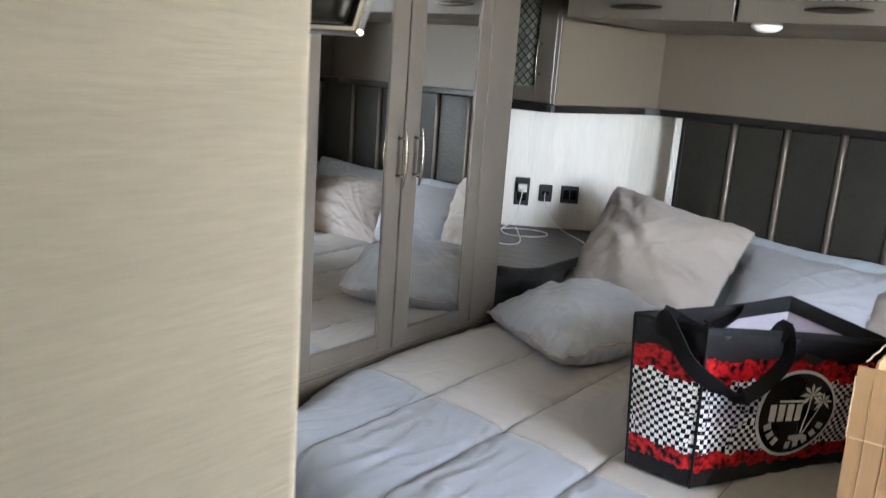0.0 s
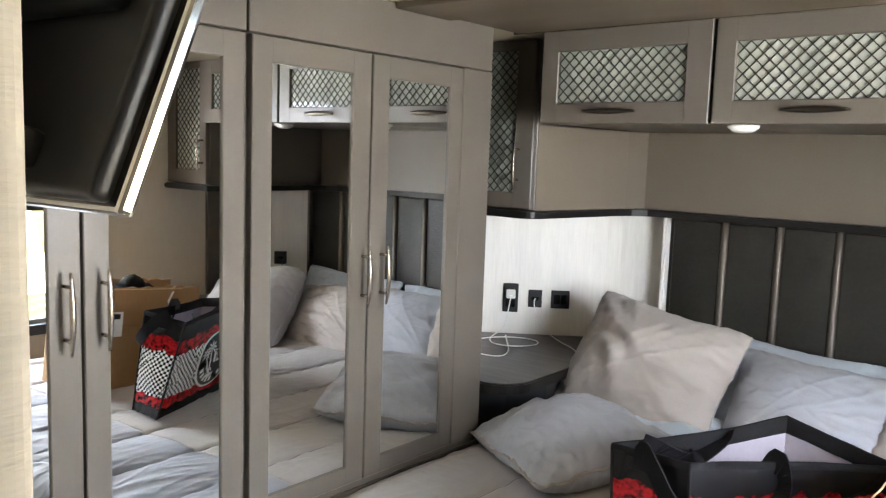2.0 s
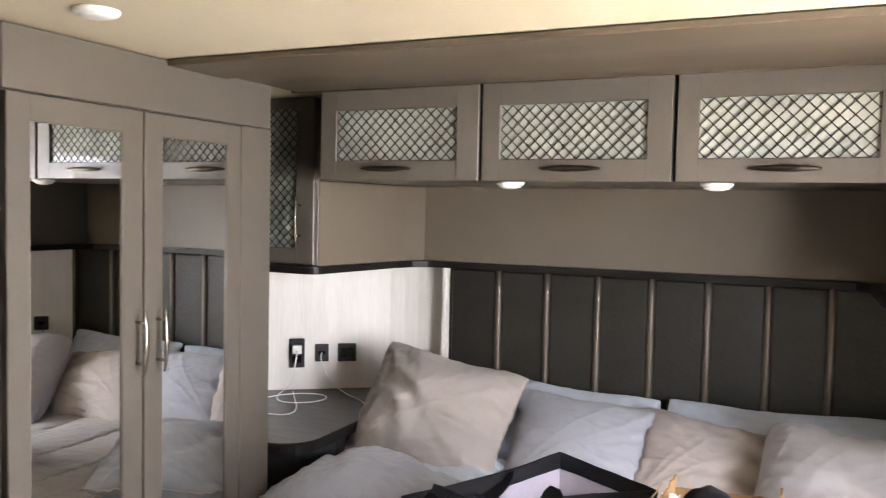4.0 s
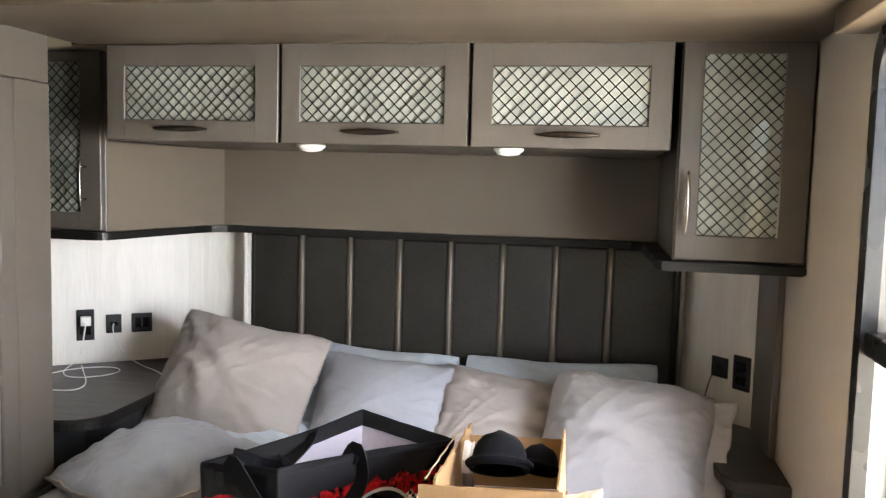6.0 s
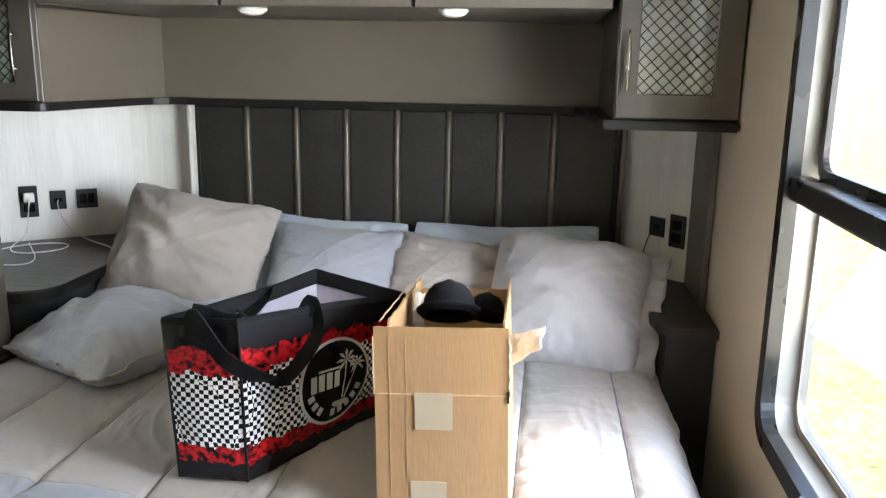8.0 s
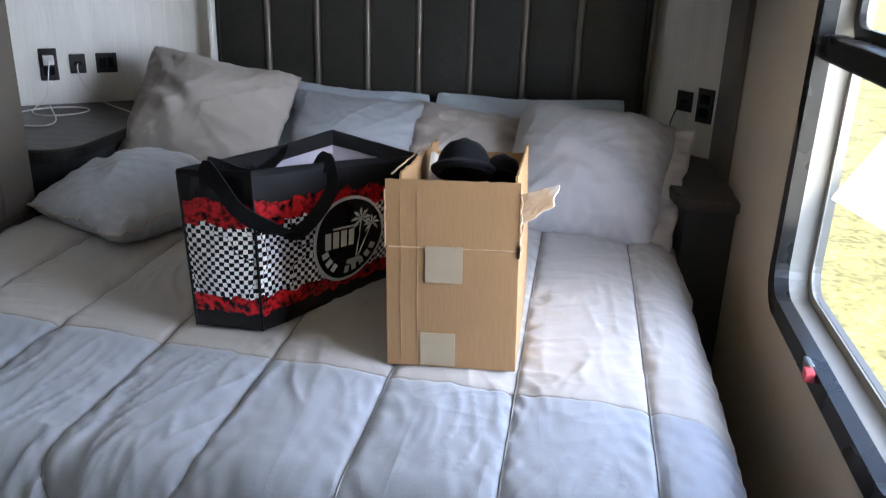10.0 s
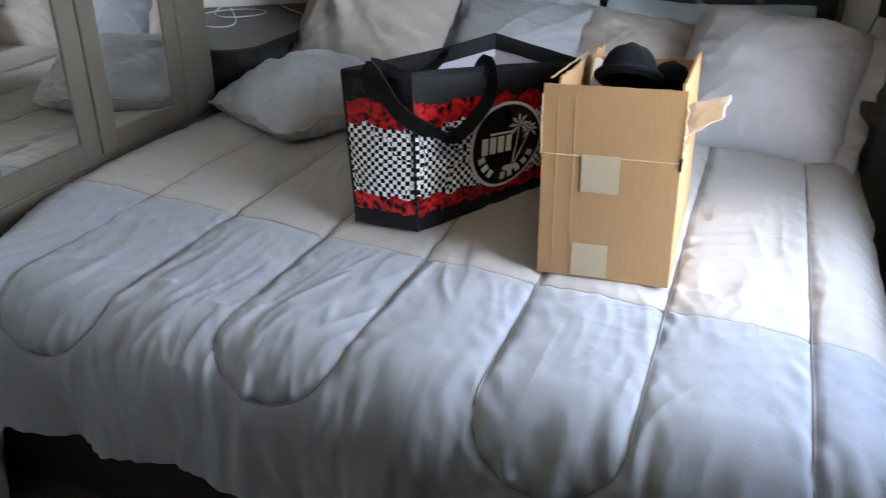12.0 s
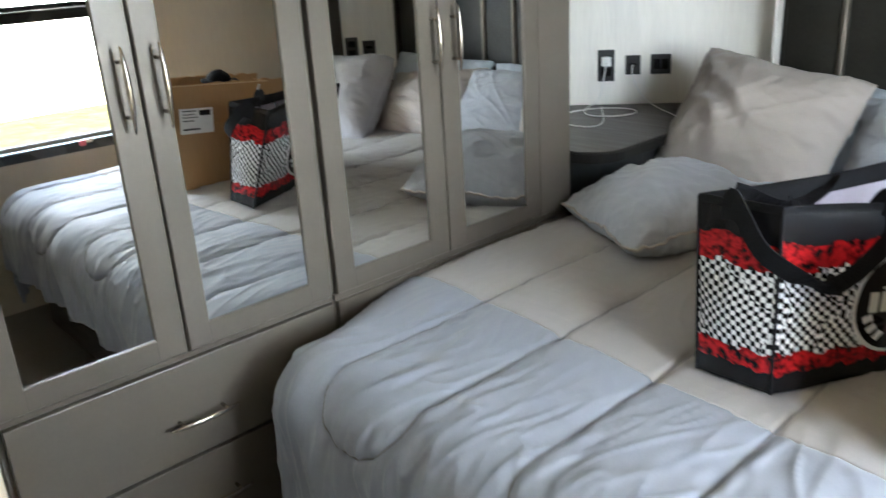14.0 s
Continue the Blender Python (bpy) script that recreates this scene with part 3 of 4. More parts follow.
# ---- bed ----
BEDZ = 0.534
bed = thing("bed", "queen bed with dark base under a mattress", "bed")
part("base", block(-1.37, 1.10, 0.0, 0.27, 2.90, 0.28, 0.006), DARKWOOD, bed, "dark wooden platform base")
part("mattress", block(-1.40, 1.10, 0.28, 0.285, 2.90, 0.495, 0.04, 4), SHEETBLUE, bed)

QUILT_BEIGE = material("beige_quilt", (0.385, 0.368, 0.358), 0.85, vary=0.05, scale=4, grain=240, bump=0.08, sheen=0.25, wrinkle=0.10, folds=(5, 14, 6))
QUILT_BLUE = material("blue_grey_quilt", (0.275, 0.300, 0.360), 0.85, vary=0.05, scale=4, grain=240, bump=0.08, sheen=0.25, wrinkle=0.10, folds=(17, 4, 2.5))
SEAM0, PITCH = -1.185, 0.231
X0, X1, Y0, R = -1.385, 0.235, 1.130, 0.115


def seam_distance(a, b):
    """How far a place on the flat quilt lies from the nearest seam; seams run head to foot and join in pairs by a round turn."""
    k = math.floor((a - SEAM0) / PITCH)
    left = SEAM0 + k * PITCH
    turn = 1.082 - 0.02 * math.sin(k * 2.1)
    if k % 2 == 0:
        if b > turn:
            return min(a - left, left + PITCH - a)
        return abs(math.hypot(a - left - PITCH / 2, b - turn) - PITCH / 2)
    if b > turn:
        return min(a - left, left + PITCH - a)
    other = min(math.hypot(a - (left - PITCH / 2), b - turn), math.hypot(a - (left + PITCH * 1.5), b - turn)) - PITCH / 2
    return abs(other)


def ridged(a, b):
    """Sharp little folds that wander over the cloth."""
    p = a * 0.8 + 0.10 * noise.noise((a * 2.5, b * 2.5, 1))
    q = b + 0.12 * noise.noise((a * 2.0, b * 2.6, 8))
    k = 1 - 2.6 * abs(noise.noise((p * 34, q * 6, 4)))
    return max(0.0, k) ** 3


def drape(a, b):
    """A place on the flat quilt, laid over the bed's edges."""
    k = min(1, max(0, (1.50 - b) / 0.40))
    left = X0 + 0.125 * k * k * (3 - 2 * k)
    dx = a - X1 if a > X1 else (a - left if a < left else 0.0)
    dy = min(0.0, b - Y0)
    d = math.hypot(dx, dy)
    n = noise.noise
    edge = math.exp(-abs(b - 1.16) / 0.16)
    crease = n((a * 4, b * 5, 0)) * 0.5 + (0.25 + edge) * n((a * 24 + 3 * n((a * 4, b * 5, 6)), b * 4.5, 3)) * (0.5 + n((a * 3, b * 3, 12)))
    sd = seam_distance(a, b)
    puff = 0.008 * (1 - math.exp(-sd / 0.007)) + 0.005 * min(1, sd / 0.09) + 0.006 * crease * min(1, sd / 0.03)
    pucker = 0.0055 * math.exp(-sd / 0.045) * n((a * 40 + b * 12, b * 22, 9)) + 0.0065 * ridged(a, b) * max(0, 0.12 + 0.75 * edge + 1.1 * n((a * 2.6, b * 3.1, 15)))
    near = math.exp(-((a + 0.0) ** 2 + ((b - 1.62) * 0.6) ** 2) / 0.022) + 0.7 * math.exp(-((a + 0.62) ** 2 + (b - 1.78) ** 2) / 0.03)
    pucker += 0.007 * near * max(0, 1 - 2.6 * abs(n((a * 6 + 2 * n((a * 5, b * 5, 2)), b * 17 - a * 5, 21)))) ** 2
    sag = 0.012 * n((a * 2.2, b * 2.0, 5))
    if d < 1e-6:
        return Vector((a, b, BEDZ - 0.012 + puff + pucker + sag))
    ux, uy = dx / d, dy / d
    ang = min(d / R, math.pi / 2)
    out, drop = R * math.sin(ang), R * (1 - math.cos(ang))
    rest = max(0.0, d - R * math.pi / 2)
    along = a if abs(uy) > 0.7 else b
    fold = min(1, rest / 0.12)
    wave = fold * (0.011 * math.sin(along * 26 + 3 * n((along * 3, 1, 1))) + 0.010 * n((along * 22, rest * 4, 2)))
    fine = min(1, d / 0.1) * 0.010 * n((along * 34 + 2 * n((along * 6, d * 5, 4)), d * 6, 7))
    out += wave + fine + (puff + pucker) * math.sin(ang) + 0.05 * rest * (0.3 if uy < -0.5 else 0.1)
    return Vector(((X1 if dx > 0 else left if dx < 0 else a) + ux * out, (Y0 if dy < 0 else b) + uy * out, BEDZ - 0.012 + (puff + pucker) * math.cos(ang) + sag * math.cos(ang) - drop - rest))


quilt = thing("comforter", "quilted beige comforter with a blue-grey foot section, draped over the bed", "comforter")
NA, NB = 400, 420
A0, A1, B0, B1 = -1.53, 0.62, 0.800, 2.90
line = lambda a: 1.392 - 0.083 * a
NSPLIT = 175
cols = [A0 + (A1 - A0) * i / NA for i in range(NA + 1)]
grid = []
for j in range(NB + 1):
    row = []
    for a in cols:
        hem = B0 + 0.012 * noise.noise((a * 7, 0, 0)) + 0.03 * noise.noise((a * 1.6, 4, 0)) - 0.25 * min(1, max(0, (-1.15 - a) / 0.14)) ** 2
        cut = line(a) + 0.004 * noise.noise((a * 30, 0, 2))
        b = hem + (cut - hem) * j / NSPLIT if j <= NSPLIT else cut + (B1 - cut) * (j - NSPLIT) / (NB - NSPLIT)
        foot = min(1, max(0, (1.45 - b) / 0.30))
        v = drape(a + foot * 1.0 * min(0.0, a + 1.30), b)
        v.x = max(v.x, WX + 0.006)
        v.z = max(v.z, 0.012)
        step = abs(b - cut)
        v.z -= 0.004 * math.exp(-step / 0.012)
        row.append(v)
    grid.append(row)


def cloth(name, j0, j1, mat, label):
    bm = bmesh.new()
    vs = [[bm.verts.new(v) for v in row] for row in grid[j0 : j1 + 1]]
    for p, q in zip(vs, vs[1:]):
        for i in range(NA):
            bm.faces.new((p[i], p[i + 1], q[i + 1], q[i]))
    ob = part(name, bm, mat, quilt, label, True)
    so = ob.modifiers.new("thick", "SOLIDIFY")
    so.thickness, so.offset = 0.012, -1
    return ob


THREAD = material("seam_thread", (0.22, 0.22, 0.235), 0.9, vary=0.1)
for k in (0, 2, 4, 6):
    x0 = SEAM0 + k * PITCH
    turn = 1.082 - 0.02 * math.sin(k * 2.1)
    path = [(x0, 2.85 - (2.85 - turn) * i / 160) for i in range(161)]
    path += [(x0 + PITCH / 2 - PITCH / 2 * math.cos(math.pi * i / 24), turn - PITCH / 2 * math.sin(math.pi * i / 24)) for i in range(1, 24)]
    path += [(x0 + PITCH, turn + (2.85 - turn) * i / 160) for i in range(161)]
    part("seam", tube([drape(a, b) + Vector((0, -0.0012, 0.0014)) for a, b in path], 0.0018, 6), THREAD, quilt, "stitched channel seam", True)
cloth("foot_section", 0, NSPLIT, QUILT_BLUE, "blue-grey cotton section")
cloth("head_section", NSPLIT, NB, QUILT_BEIGE, "beige cotton section")


# ---- pillows ----
def pillow(name, w, h, t, mat, m, label, seed=0, creases=1.0, n=96, category="pillow", group="pillows on the bed", slump=0.0, piping=None, round_off=0.04):
    """A stuffed case: two bulged sides, drawn-in edges, pointed corners and creases running in from them."""
    bm = bmesh.new()
    noise_at = noise.noise
    top, low = [], []
    for j in range(n + 1):
        v = -1 + 2 * j / n
        rt, rl = [], []
        for i in range(n + 1):
            u = -1 + 2 * i / n
            x = w / 2 * u * (1 - 0.085 * (1 - v * v) ** 1.5) * (1 - round_off * v ** 4)
            y = h / 2 * v * (1 - 0.085 * (1 - u * u) ** 1.5) * (1 - round_off * u ** 4)
            f = max(0.0, (1 - abs(u) ** 2.3) * (1 - abs(v) ** 2.2)) ** 0.58
            edge = 1 - f
            c = noise_at((u * 1.6 + seed, v * 1.3, seed * 1.7)) * 0.35
            rad = math.atan2(v, u)
            pull_in = noise_at((rad * 5 + seed, math.hypot(u, v) * 1.2, seed)) * min(1, math.hypot(u, v) * 1.1)
            ridge = 1 - abs(noise_at((u * 3.2 + 1.1 * v + seed, v * 3.4 - u + seed, 2.0))) * 2
            fan = 1 - 2.4 * abs(noise_at((math.atan2(v + 1.05, u + 1.05) * 7 + seed, 0.6 * math.hypot(u + 1, v + 1), seed * 3.1)))
            z = t / 2 * f * (1 + c * 0.3) + creases * f ** 0.5 * (0.009 * pull_in * (0.4 + edge) + 0.002 * max(0, ridge) ** 3 + 0.003 * max(0, fan) ** 2)
            bend = noise_at((u * 1.3 + seed, v * 1.3, 5.0))
            ripple = math.sin(10.5 * (0.85 * v + 0.5 * u + 0.4 * bend) + seed) * max(0.0, 0.22 + noise_at((u * 1.5 + seed, v * 1.5, seed * 1.9)))
            fine = math.sin(23 * (0.6 * v + 0.8 * u + 0.3 * bend) + 2 * seed) * max(0.0, noise_at((u * 2.1, v * 2.1 + seed, 4.0)))
            z += creases * f ** 0.6 * (0.0120 * ripple + 0.0048 * fine * (0.5 + edge))
            sag = -slump * (1 - v) * 0.5 * u * u
            wob = 0.012 * noise_at((u * 2 + seed, v * 2, 9.0)) + 0.006 * noise_at((u * 9, v * 9, seed))
            rt.append(Vector((x, y, z + wob * edge * 2 + sag)))
            rl.append(Vector((x, y, -t / 2 * f * (1 + c * 0.3) + wob * edge * 2 + sag)))
        top.append(rt)
        low.append(rl)
    vt = [[bm.verts.new(p) for p in r] for r in top]
    vl = [[vt[j][i] if i in (0, n) or j in (0, n) else bm.verts.new(low[j][i]) for i in range(n + 1)] for j in range(n + 1)]
    for j in range(n):
        for i in range(n):
            bm.faces.new((vt[j][i], vt[j][i + 1], vt[j + 1][i + 1], vt[j + 1][i]))
            bm.faces.new((vl[j][i], vl[j + 1][i], vl[j + 1][i + 1], vl[j][i + 1]))
    bmesh.ops.recalc_face_normals(bm, faces=bm.faces[:])
    p = thing(name, label, category, m=m, group=group)
    part("case", bm, mat, p, "", True)
    rim = [top[0][i] for i in range(n + 1)] + [top[j][n] for j in range(1, n + 1)] + [top[n][i] for i in range(n - 1, -1, -1)] + [top[j][0] for j in range(n - 1, -1, -1)]
    part("seam", tube(rim, 0.0022 if piping is None else 0.004, 6), piping or mat, p, "", True)
    return p


def cuff(p, w, h, mat, seed):
    """The open end of a pillow case: a loose hem that stands out in soft folds."""
    bm = bmesh.new()
    n, k = 60, 6
    rows = []
    for i in range(n + 1):
        v = -0.93 + 1.80 * i / n
        row = []
        for j in range(k + 1):
            q = j / k
            wave = noise.noise((v * 4.5 + seed, q * 0.7, 3.0)) + 0.5 * noise.noise((v * 11, q, seed))
            x = w / 2 * (0.90 - 0.06 * v ** 4) + 0.062 * q * (1 + 0.35 * noise.noise((v * 3, 0, seed)))
            row.append(bm.verts.new((x, h / 2 * v * (0.93 + 0.05 * q), 0.030 * wave * q + 0.012 * (1 - q))))
        rows.append(row)
    for a, b in zip(rows, rows[1:]):
        for j in range(k):
            bm.faces.new((a[j], a[j + 1], b[j + 1], b[j]))
    ob = part("case_hem", bm, mat, p, "loose rumpled hem of the pillow case", True)
    ob.modifiers.new("thick", "SOLIDIFY").thickness = 0.004


def lean(x, y, z, back, turn=0, spin=0):
    """A pillow standing with its broad side to the foot of the bed: back, degrees it leans; spin, in its own plane."""
    return pose(x, y, z, 90 - back, 0, turn) @ pose(0, 0, 0, 0, 0, spin)


pillow("pillow", 0.60, 0.42, 0.22, SHEETBLUE, lean(-0.76, 2.78, 0.616, 22, 0, -3), "pale blue pillow lying against the headboard", 1, 0.6)
pillow("pillow", 0.64, 0.42, 0.22, SHEETBLUE, lean(-0.12, 2.79, 0.612, 22, 0, 1), "pale blue pillow standing behind the others", 2, 0.6)
pillow("pillow", 0.52, 0.42, 0.09, SHEETBLUE, pose(-1.135, 2.53, 0.578, -3, 0, 4), "pale blue pillow flat under a taupe one", 3, 1.2)
pillow("pillow", 0.53, 0.39, 0.28, PILLOWGREY, lean(-0.66, 2.69, 0.622, 32, 2, -3), "blue-grey pillow leaning on the pillow behind", 4, 1.2)
pillow("pillow", 0.56, 0.38, 0.25, PILLOWPINK, lean(-0.245, 2.64, 0.612, 36, -3, -6), "creased pale beige pillow behind the cardboard box", 5, 1.6)
pillow("pillow", 0.53, 0.45, 0.31, PILLOWTAUPE, lean(-1.135, 2.575, 0.708, 33, 4, -10), "taupe pillow propped up beside the nightstand", 6, 1.4)
ruffled = pillow("pillow", 0.48, 0.43, 0.31, PILLOWLIGHT, lean(0.075, 2.42, 0.668, 42, -6, -5), "pale grey pillow with a ruffled end near the wall", 7, 0.9, round_off=0.10)
cuff(ruffled, 0.47, 0.43, PILLOWLIGHT, 7)
pillow("cushion", 0.48, 0.44, 0.21, PILLOWGREY, pose(-1.125, 2.118, 0.602, 7, -3, -31), "small grey throw cushion with beige piping", 8, 1.1, category="cushion", piping=PILLOWTAUPE)

# ---- cardboard box ----
carton = thing("cardboard_box", "open kraft cardboard box with upright flaps and paper tape", "box", m=pose(-0.154, 1.452, 0.536, -5, -2.0, 1.5))
BW, BD, BH, FL = 0.119, 0.44, 0.226, 0.122


def ragged(x0, x1, z0, z1, seed, rough, n=24):
    """A flap's outline with an uneven top."""
    top = [(x1 + (x0 - x1) * i / n, z1 + rough * noise.noise((i * 0.9, seed, 0)) + rough * 0.5 * noise.noise((i * 2.7, seed, 1))) for i in range(n + 1)]
    return [(x0, z0), (x1, z0)] + top


def sheet(outline, m, thick=0.004):
    """An upright card: the outline in local x-z, its face at local y = 0."""
    bm = bmesh.new()
    f = [bm.verts.new(m @ Vector((x, 0, z))) for x, z in outline]
    b = [bm.verts.new(m @ Vector((x, thick, z))) for x, z in outline]
    bm.faces.new(f)
    bm.faces.new(b[::-1])
    k = len(outline)
    for i in range(k):
        bm.faces.new((f[i], b[i], b[(i + 1) % k], f[(i + 1) % k]))
    bmesh.ops.recalc_face_normals(bm, faces=bm.faces[:])
    return bm


I4 = Matrix.Identity(4)
part("front_wall", block(-BW, 0, 0, BW, 0.004, BH, 0.001, 1), CARD, carton)
part("back_wall", block(-BW, BD - 0.004, 0, BW, BD, BH, 0.001, 1), CARD, carton)
part("side_wall", block(-BW, 0.0045, 0, -BW + 0.004, BD - 0.0045, BH, 0.001, 1), CARD, carton)
part("side_wall", block(BW - 0.004, 0.0045, 0, BW, BD - 0.0045, BH, 0.001, 1), CARD, carton)
part("bottom", block(-BW + 0.004, 0.004, 0.002, BW - 0.004, BD - 0.004, 0.006), CARD, carton)
part("flap", sheet(ragged(-BW, BW, BH + 0.002, BH + FL, 1, 0.002), I4), CARD, carton, "upright front flap")
part("flap", sheet(ragged(-BW + 0.02, BW - 0.005, BH + 0.002, BH + FL - 0.012, 2, 0.002), Matrix.Translation((0, BD - 0.004, 0))), CARD, carton, "upright back flap")
side = Matrix.Rotation(radians(90), 4, "Z")
part("flap", sheet(ragged(0.006, BD + 0.012, BH + 0.002, BH + FL + 0.012, 3, 0.012), Matrix.Translation((-BW + 0.004, 0, 0)) @ Matrix.Rotation(radians(4), 4, "Y") @ side), CARD, carton, "upright side flap with a torn edge")
part("flap", sheet(ragged(0.006, BD + 0.012, BH + 0.002, BH + FL + 0.008, 4, 0.010), Matrix.Translation((BW, 0, 0)) @ Matrix.Rotation(radians(-1), 4, "Y") @ side), CARD, carton, "upright side flap with a torn edge")
part("torn_edge", tube([(-BW - 0.001 - 0.0012 * noise.noise((i * 0.6, 3, 0)), 0.001, BH + 0.008 * i) for i in range(14)], 0.0018, 6), CARDEDGE, carton, "torn pale card edge")
part("torn_edge", tube([(BW + 0.002 + 0.002 * math.sin(i * 1.9), -0.001, BH + 0.008 * i) for i in range(14)], 0.0014, 6), CARDEDGE, carton, "torn pale card edge")
part("torn_edge", tube([(-BW + 0.010 + 0.001 * math.sin(i * 2.1), 0.01 + i * 0.03, BH + FL + 0.008 + 0.006 * noise.noise((i, 2, 0))) for i in range(13)], 0.0016, 6), CARDEDGE, carton, "torn pale card edge")
part("crease", block(-BW + 0.004, -0.0008, BH, BW - 0.004, 0.001, BH + 0.0020, 0.0004, 1), CARDEDGE, carton, "pale crease line")
for x in (-0.092, -0.062):
    part("crease", tube([(x + 0.0006 * math.sin(i * 1.3), 0.0, 0.012 + (BH + FL - 0.03) * i / 10) for i in range(11)], 0.0009, 5), CARD, carton, "vertical pressed crease")
part("tape_strip", sheet(ragged(-0.047, 0.020, BH - 0.063, BH + 0.004, 6, 0.004), Matrix.Translation((0, -0.0022, 0)), 0.001), TAPE, carton, "square of beige paper tape")
part("tape_strip", block(-0.056, -0.0016, 0.004, 0.008, -0.0004, 0.066), TAPE, carton, "square of beige paper tape")
# a thin black block paints the shade inside the flap corner's gap
slot_shade = part("slot_shade", block(BW - 0.003, -0.002, BH - 0.012, BW + 0.0015, 0.004, BH + 0.010), BLACK, carton, "black block painting the shade of the gap at the flap corner")
lab = part("shipping_label", block(-BW - 0.0016, 0.03, BH - 0.03, -BW - 0.0002, 0.15, BH + 0.055), PAPER, carton, "white shipping label with printed bars")
for i, (a, b, c, d) in enumerate(((0.04, 0.09, 0.045, 0.049), (0.04, 0.085, 0.034, 0.037), (0.04, 0.095, 0.024, 0.027), (0.04, 0.08, 0.012, 0.016), (0.10, 0.14, 0.03, 0.048), (0.04, 0.10, -0.018, -0.012))):
    part("print_bar", block(-BW - 0.0022, a, BH + c, -BW - 0.0015, b, BH + d), BLACK, lab)

# white tissue pushed out through the side
bm = bmesh.new()
rows = []
for i in range(9):
    s = i / 8
    rows.append([bm.verts.new((-0.066 + 0.078 * s + 0.004 * math.sin(i * 2 + k), 1.60 + 0.03 * k / 5 - 0.03 * s, 0.758 + 0.070 * s + (0.062 - 0.034 * s) * k / 5 + 0.006 * noise.noise((i * 1.3, k * 1.1, 0)))) for k in range(6)])
for p, q in zip(rows, rows[1:]):
    for k in range(5):
        bm.faces.new((p[k], p[k + 1], q[k + 1], q[k]))
tissue = part("tissue_paper", bm, PAPER)
so = tissue.modifiers.new("thick", "SOLIDIFY")
so.thickness = 0.002
tagged(tissue, "crumpled white tissue sheet sticking out of the box", "paper")
bm = bmesh.new()
rows = [[bm.verts.new((-0.280 + 0.036 * i / 6 + 0.005 * noise.noise((i, k, 3)), 1.83 + 0.03 * math.sin(k), 0.66 + 0.185 * k / 6 + 0.012 * noise.noise((i * 1.7, k, 0)))) for k in range(7)] for i in range(7)]
for p, q in zip(rows, rows[1:]):
    for k in range(6):
        bm.faces.new((p[k], p[k + 1], q[k + 1], q[k]))
t2 = part("tissue_paper", bm, PAPER)
t2.modifiers.new("thick", "SOLIDIFY").thickness = 0.002
tagged(t2, "folded white paper standing inside the box", "paper")


def hat(m, r, label):
    """A felt hat: pinched crown, rolled rim and hollow."""
    h = thing("felt_hat", label, "hat", m=m, group="hats in the box")
    bm = bmesh.new()
    prof = [(0.0, 0.84), (0.35, 0.83), (0.62, 0.77), (0.80, 0.63), (0.90, 0.42), (0.93, 0.20), (0.96, 0.08), (1.06, 0.02), (1.14, 0.05), (1.17, 0.11), (1.15, 0.14), (1.10, 0.08), (1.00, -0.05), (0.88, -0.01), (0.84, 0.25), (0.70, 0.60), (0.4, 0.75), (0.0, 0.78)]
    rings = []
    for a, z in prof:
        rings.append([bm.verts.new((a * r * math.cos(q) * (1.0 if a < 0.9 else 1.05), a * r * math.sin(q) * 0.92, z * r * 1.45 * (1 - 0.08 * math.cos(2 * q) * (z > 0.8)))) for q in (2 * math.pi * k / 32 for k in range(32))])
    for p, q in zip(rings, rings[1:]):
        for k in range(32):
            bm.faces.new((p[k], p[(k + 1) % 32], q[(k + 1) % 32], q[k]))
    bmesh.ops.remove_doubles(bm, verts=bm.verts[:], dist=1e-5)
    bmesh.ops.recalc_face_normals(bm, faces=bm.faces[:])
    part("crown", bm, FELT, h, "", True)
    part("band", tube([(r * 1.02 * 1.03 * math.cos(q), r * 0.95 * math.sin(q), r * 0.2) for q in (2 * math.pi * k / 32 for k in range(33))], r * 0.10, 8), FELT, h, "", True)
    return h


hat(pose(-0.178, 1.70, 0.838, -34, 0, 6), 0.054, "black felt hat tipped on its side in the box")
hat(pose(-0.112, 1.80, 0.806, -34, 0, -14), 0.040, "second black felt hat further down in the box")

# ---- shopping bag ----
BAGPRINT = bpy.data.materials.new("bag_print")
BAGPRINT.use_nodes = True
nt = BAGPRINT.node_tree
N, L = nt.nodes, nt.links
bsdf = N["Principled BSDF"]
bsdf.inputs["Roughness"].default_value = 0.24
bsdf.inputs["Specular IOR Level"].default_value = 0.3
bsdf.inputs["Coat Weight"].default_value = 0.1
uv = N.new("ShaderNodeUVMap")
uv.uv_map = "flat"
sep = N.new("ShaderNodeSeparateXYZ")
L.new(uv.outputs[0], sep.inputs[0])


def mth(op, a, b=None):
    k = N.new("ShaderNodeMath")
    k.operation = op
    for i, x in enumerate((a, b)):
        if x is None:
            continue
        if isinstance(x, (int, float)):
            k.inputs[i].default_value = x
        else:
            L.new(x, k.inputs[i])
    return k.outputs[0]


wav = N.new("ShaderNodeTexNoise")
wav.inputs["Scale"].default_value, wav.inputs["Detail"].default_value = 30, 2
L.new(uv.outputs[0], wav.inputs["Vector"])
wob = mth("MULTIPLY", mth("SUBTRACT", wav.outputs[0], 0.5), 0.045)
vv = mth("ADD", sep.outputs[1], wob)
warp = N.new("ShaderNodeVectorMath")
warp.operation = "ADD"
wv = N.new("ShaderNodeTexNoise")
wv.inputs["Scale"].default_value = 9
L.new(uv.outputs[0], wv.inputs["Vector"])
sc = N.new("ShaderNodeVectorMath")
sc.operation = "SCALE"
sc.inputs["Scale"].default_value = 0.02
L.new(wv.outputs["Color"], sc.inputs[0])
L.new(uv.outputs[0], warp.inputs[0])
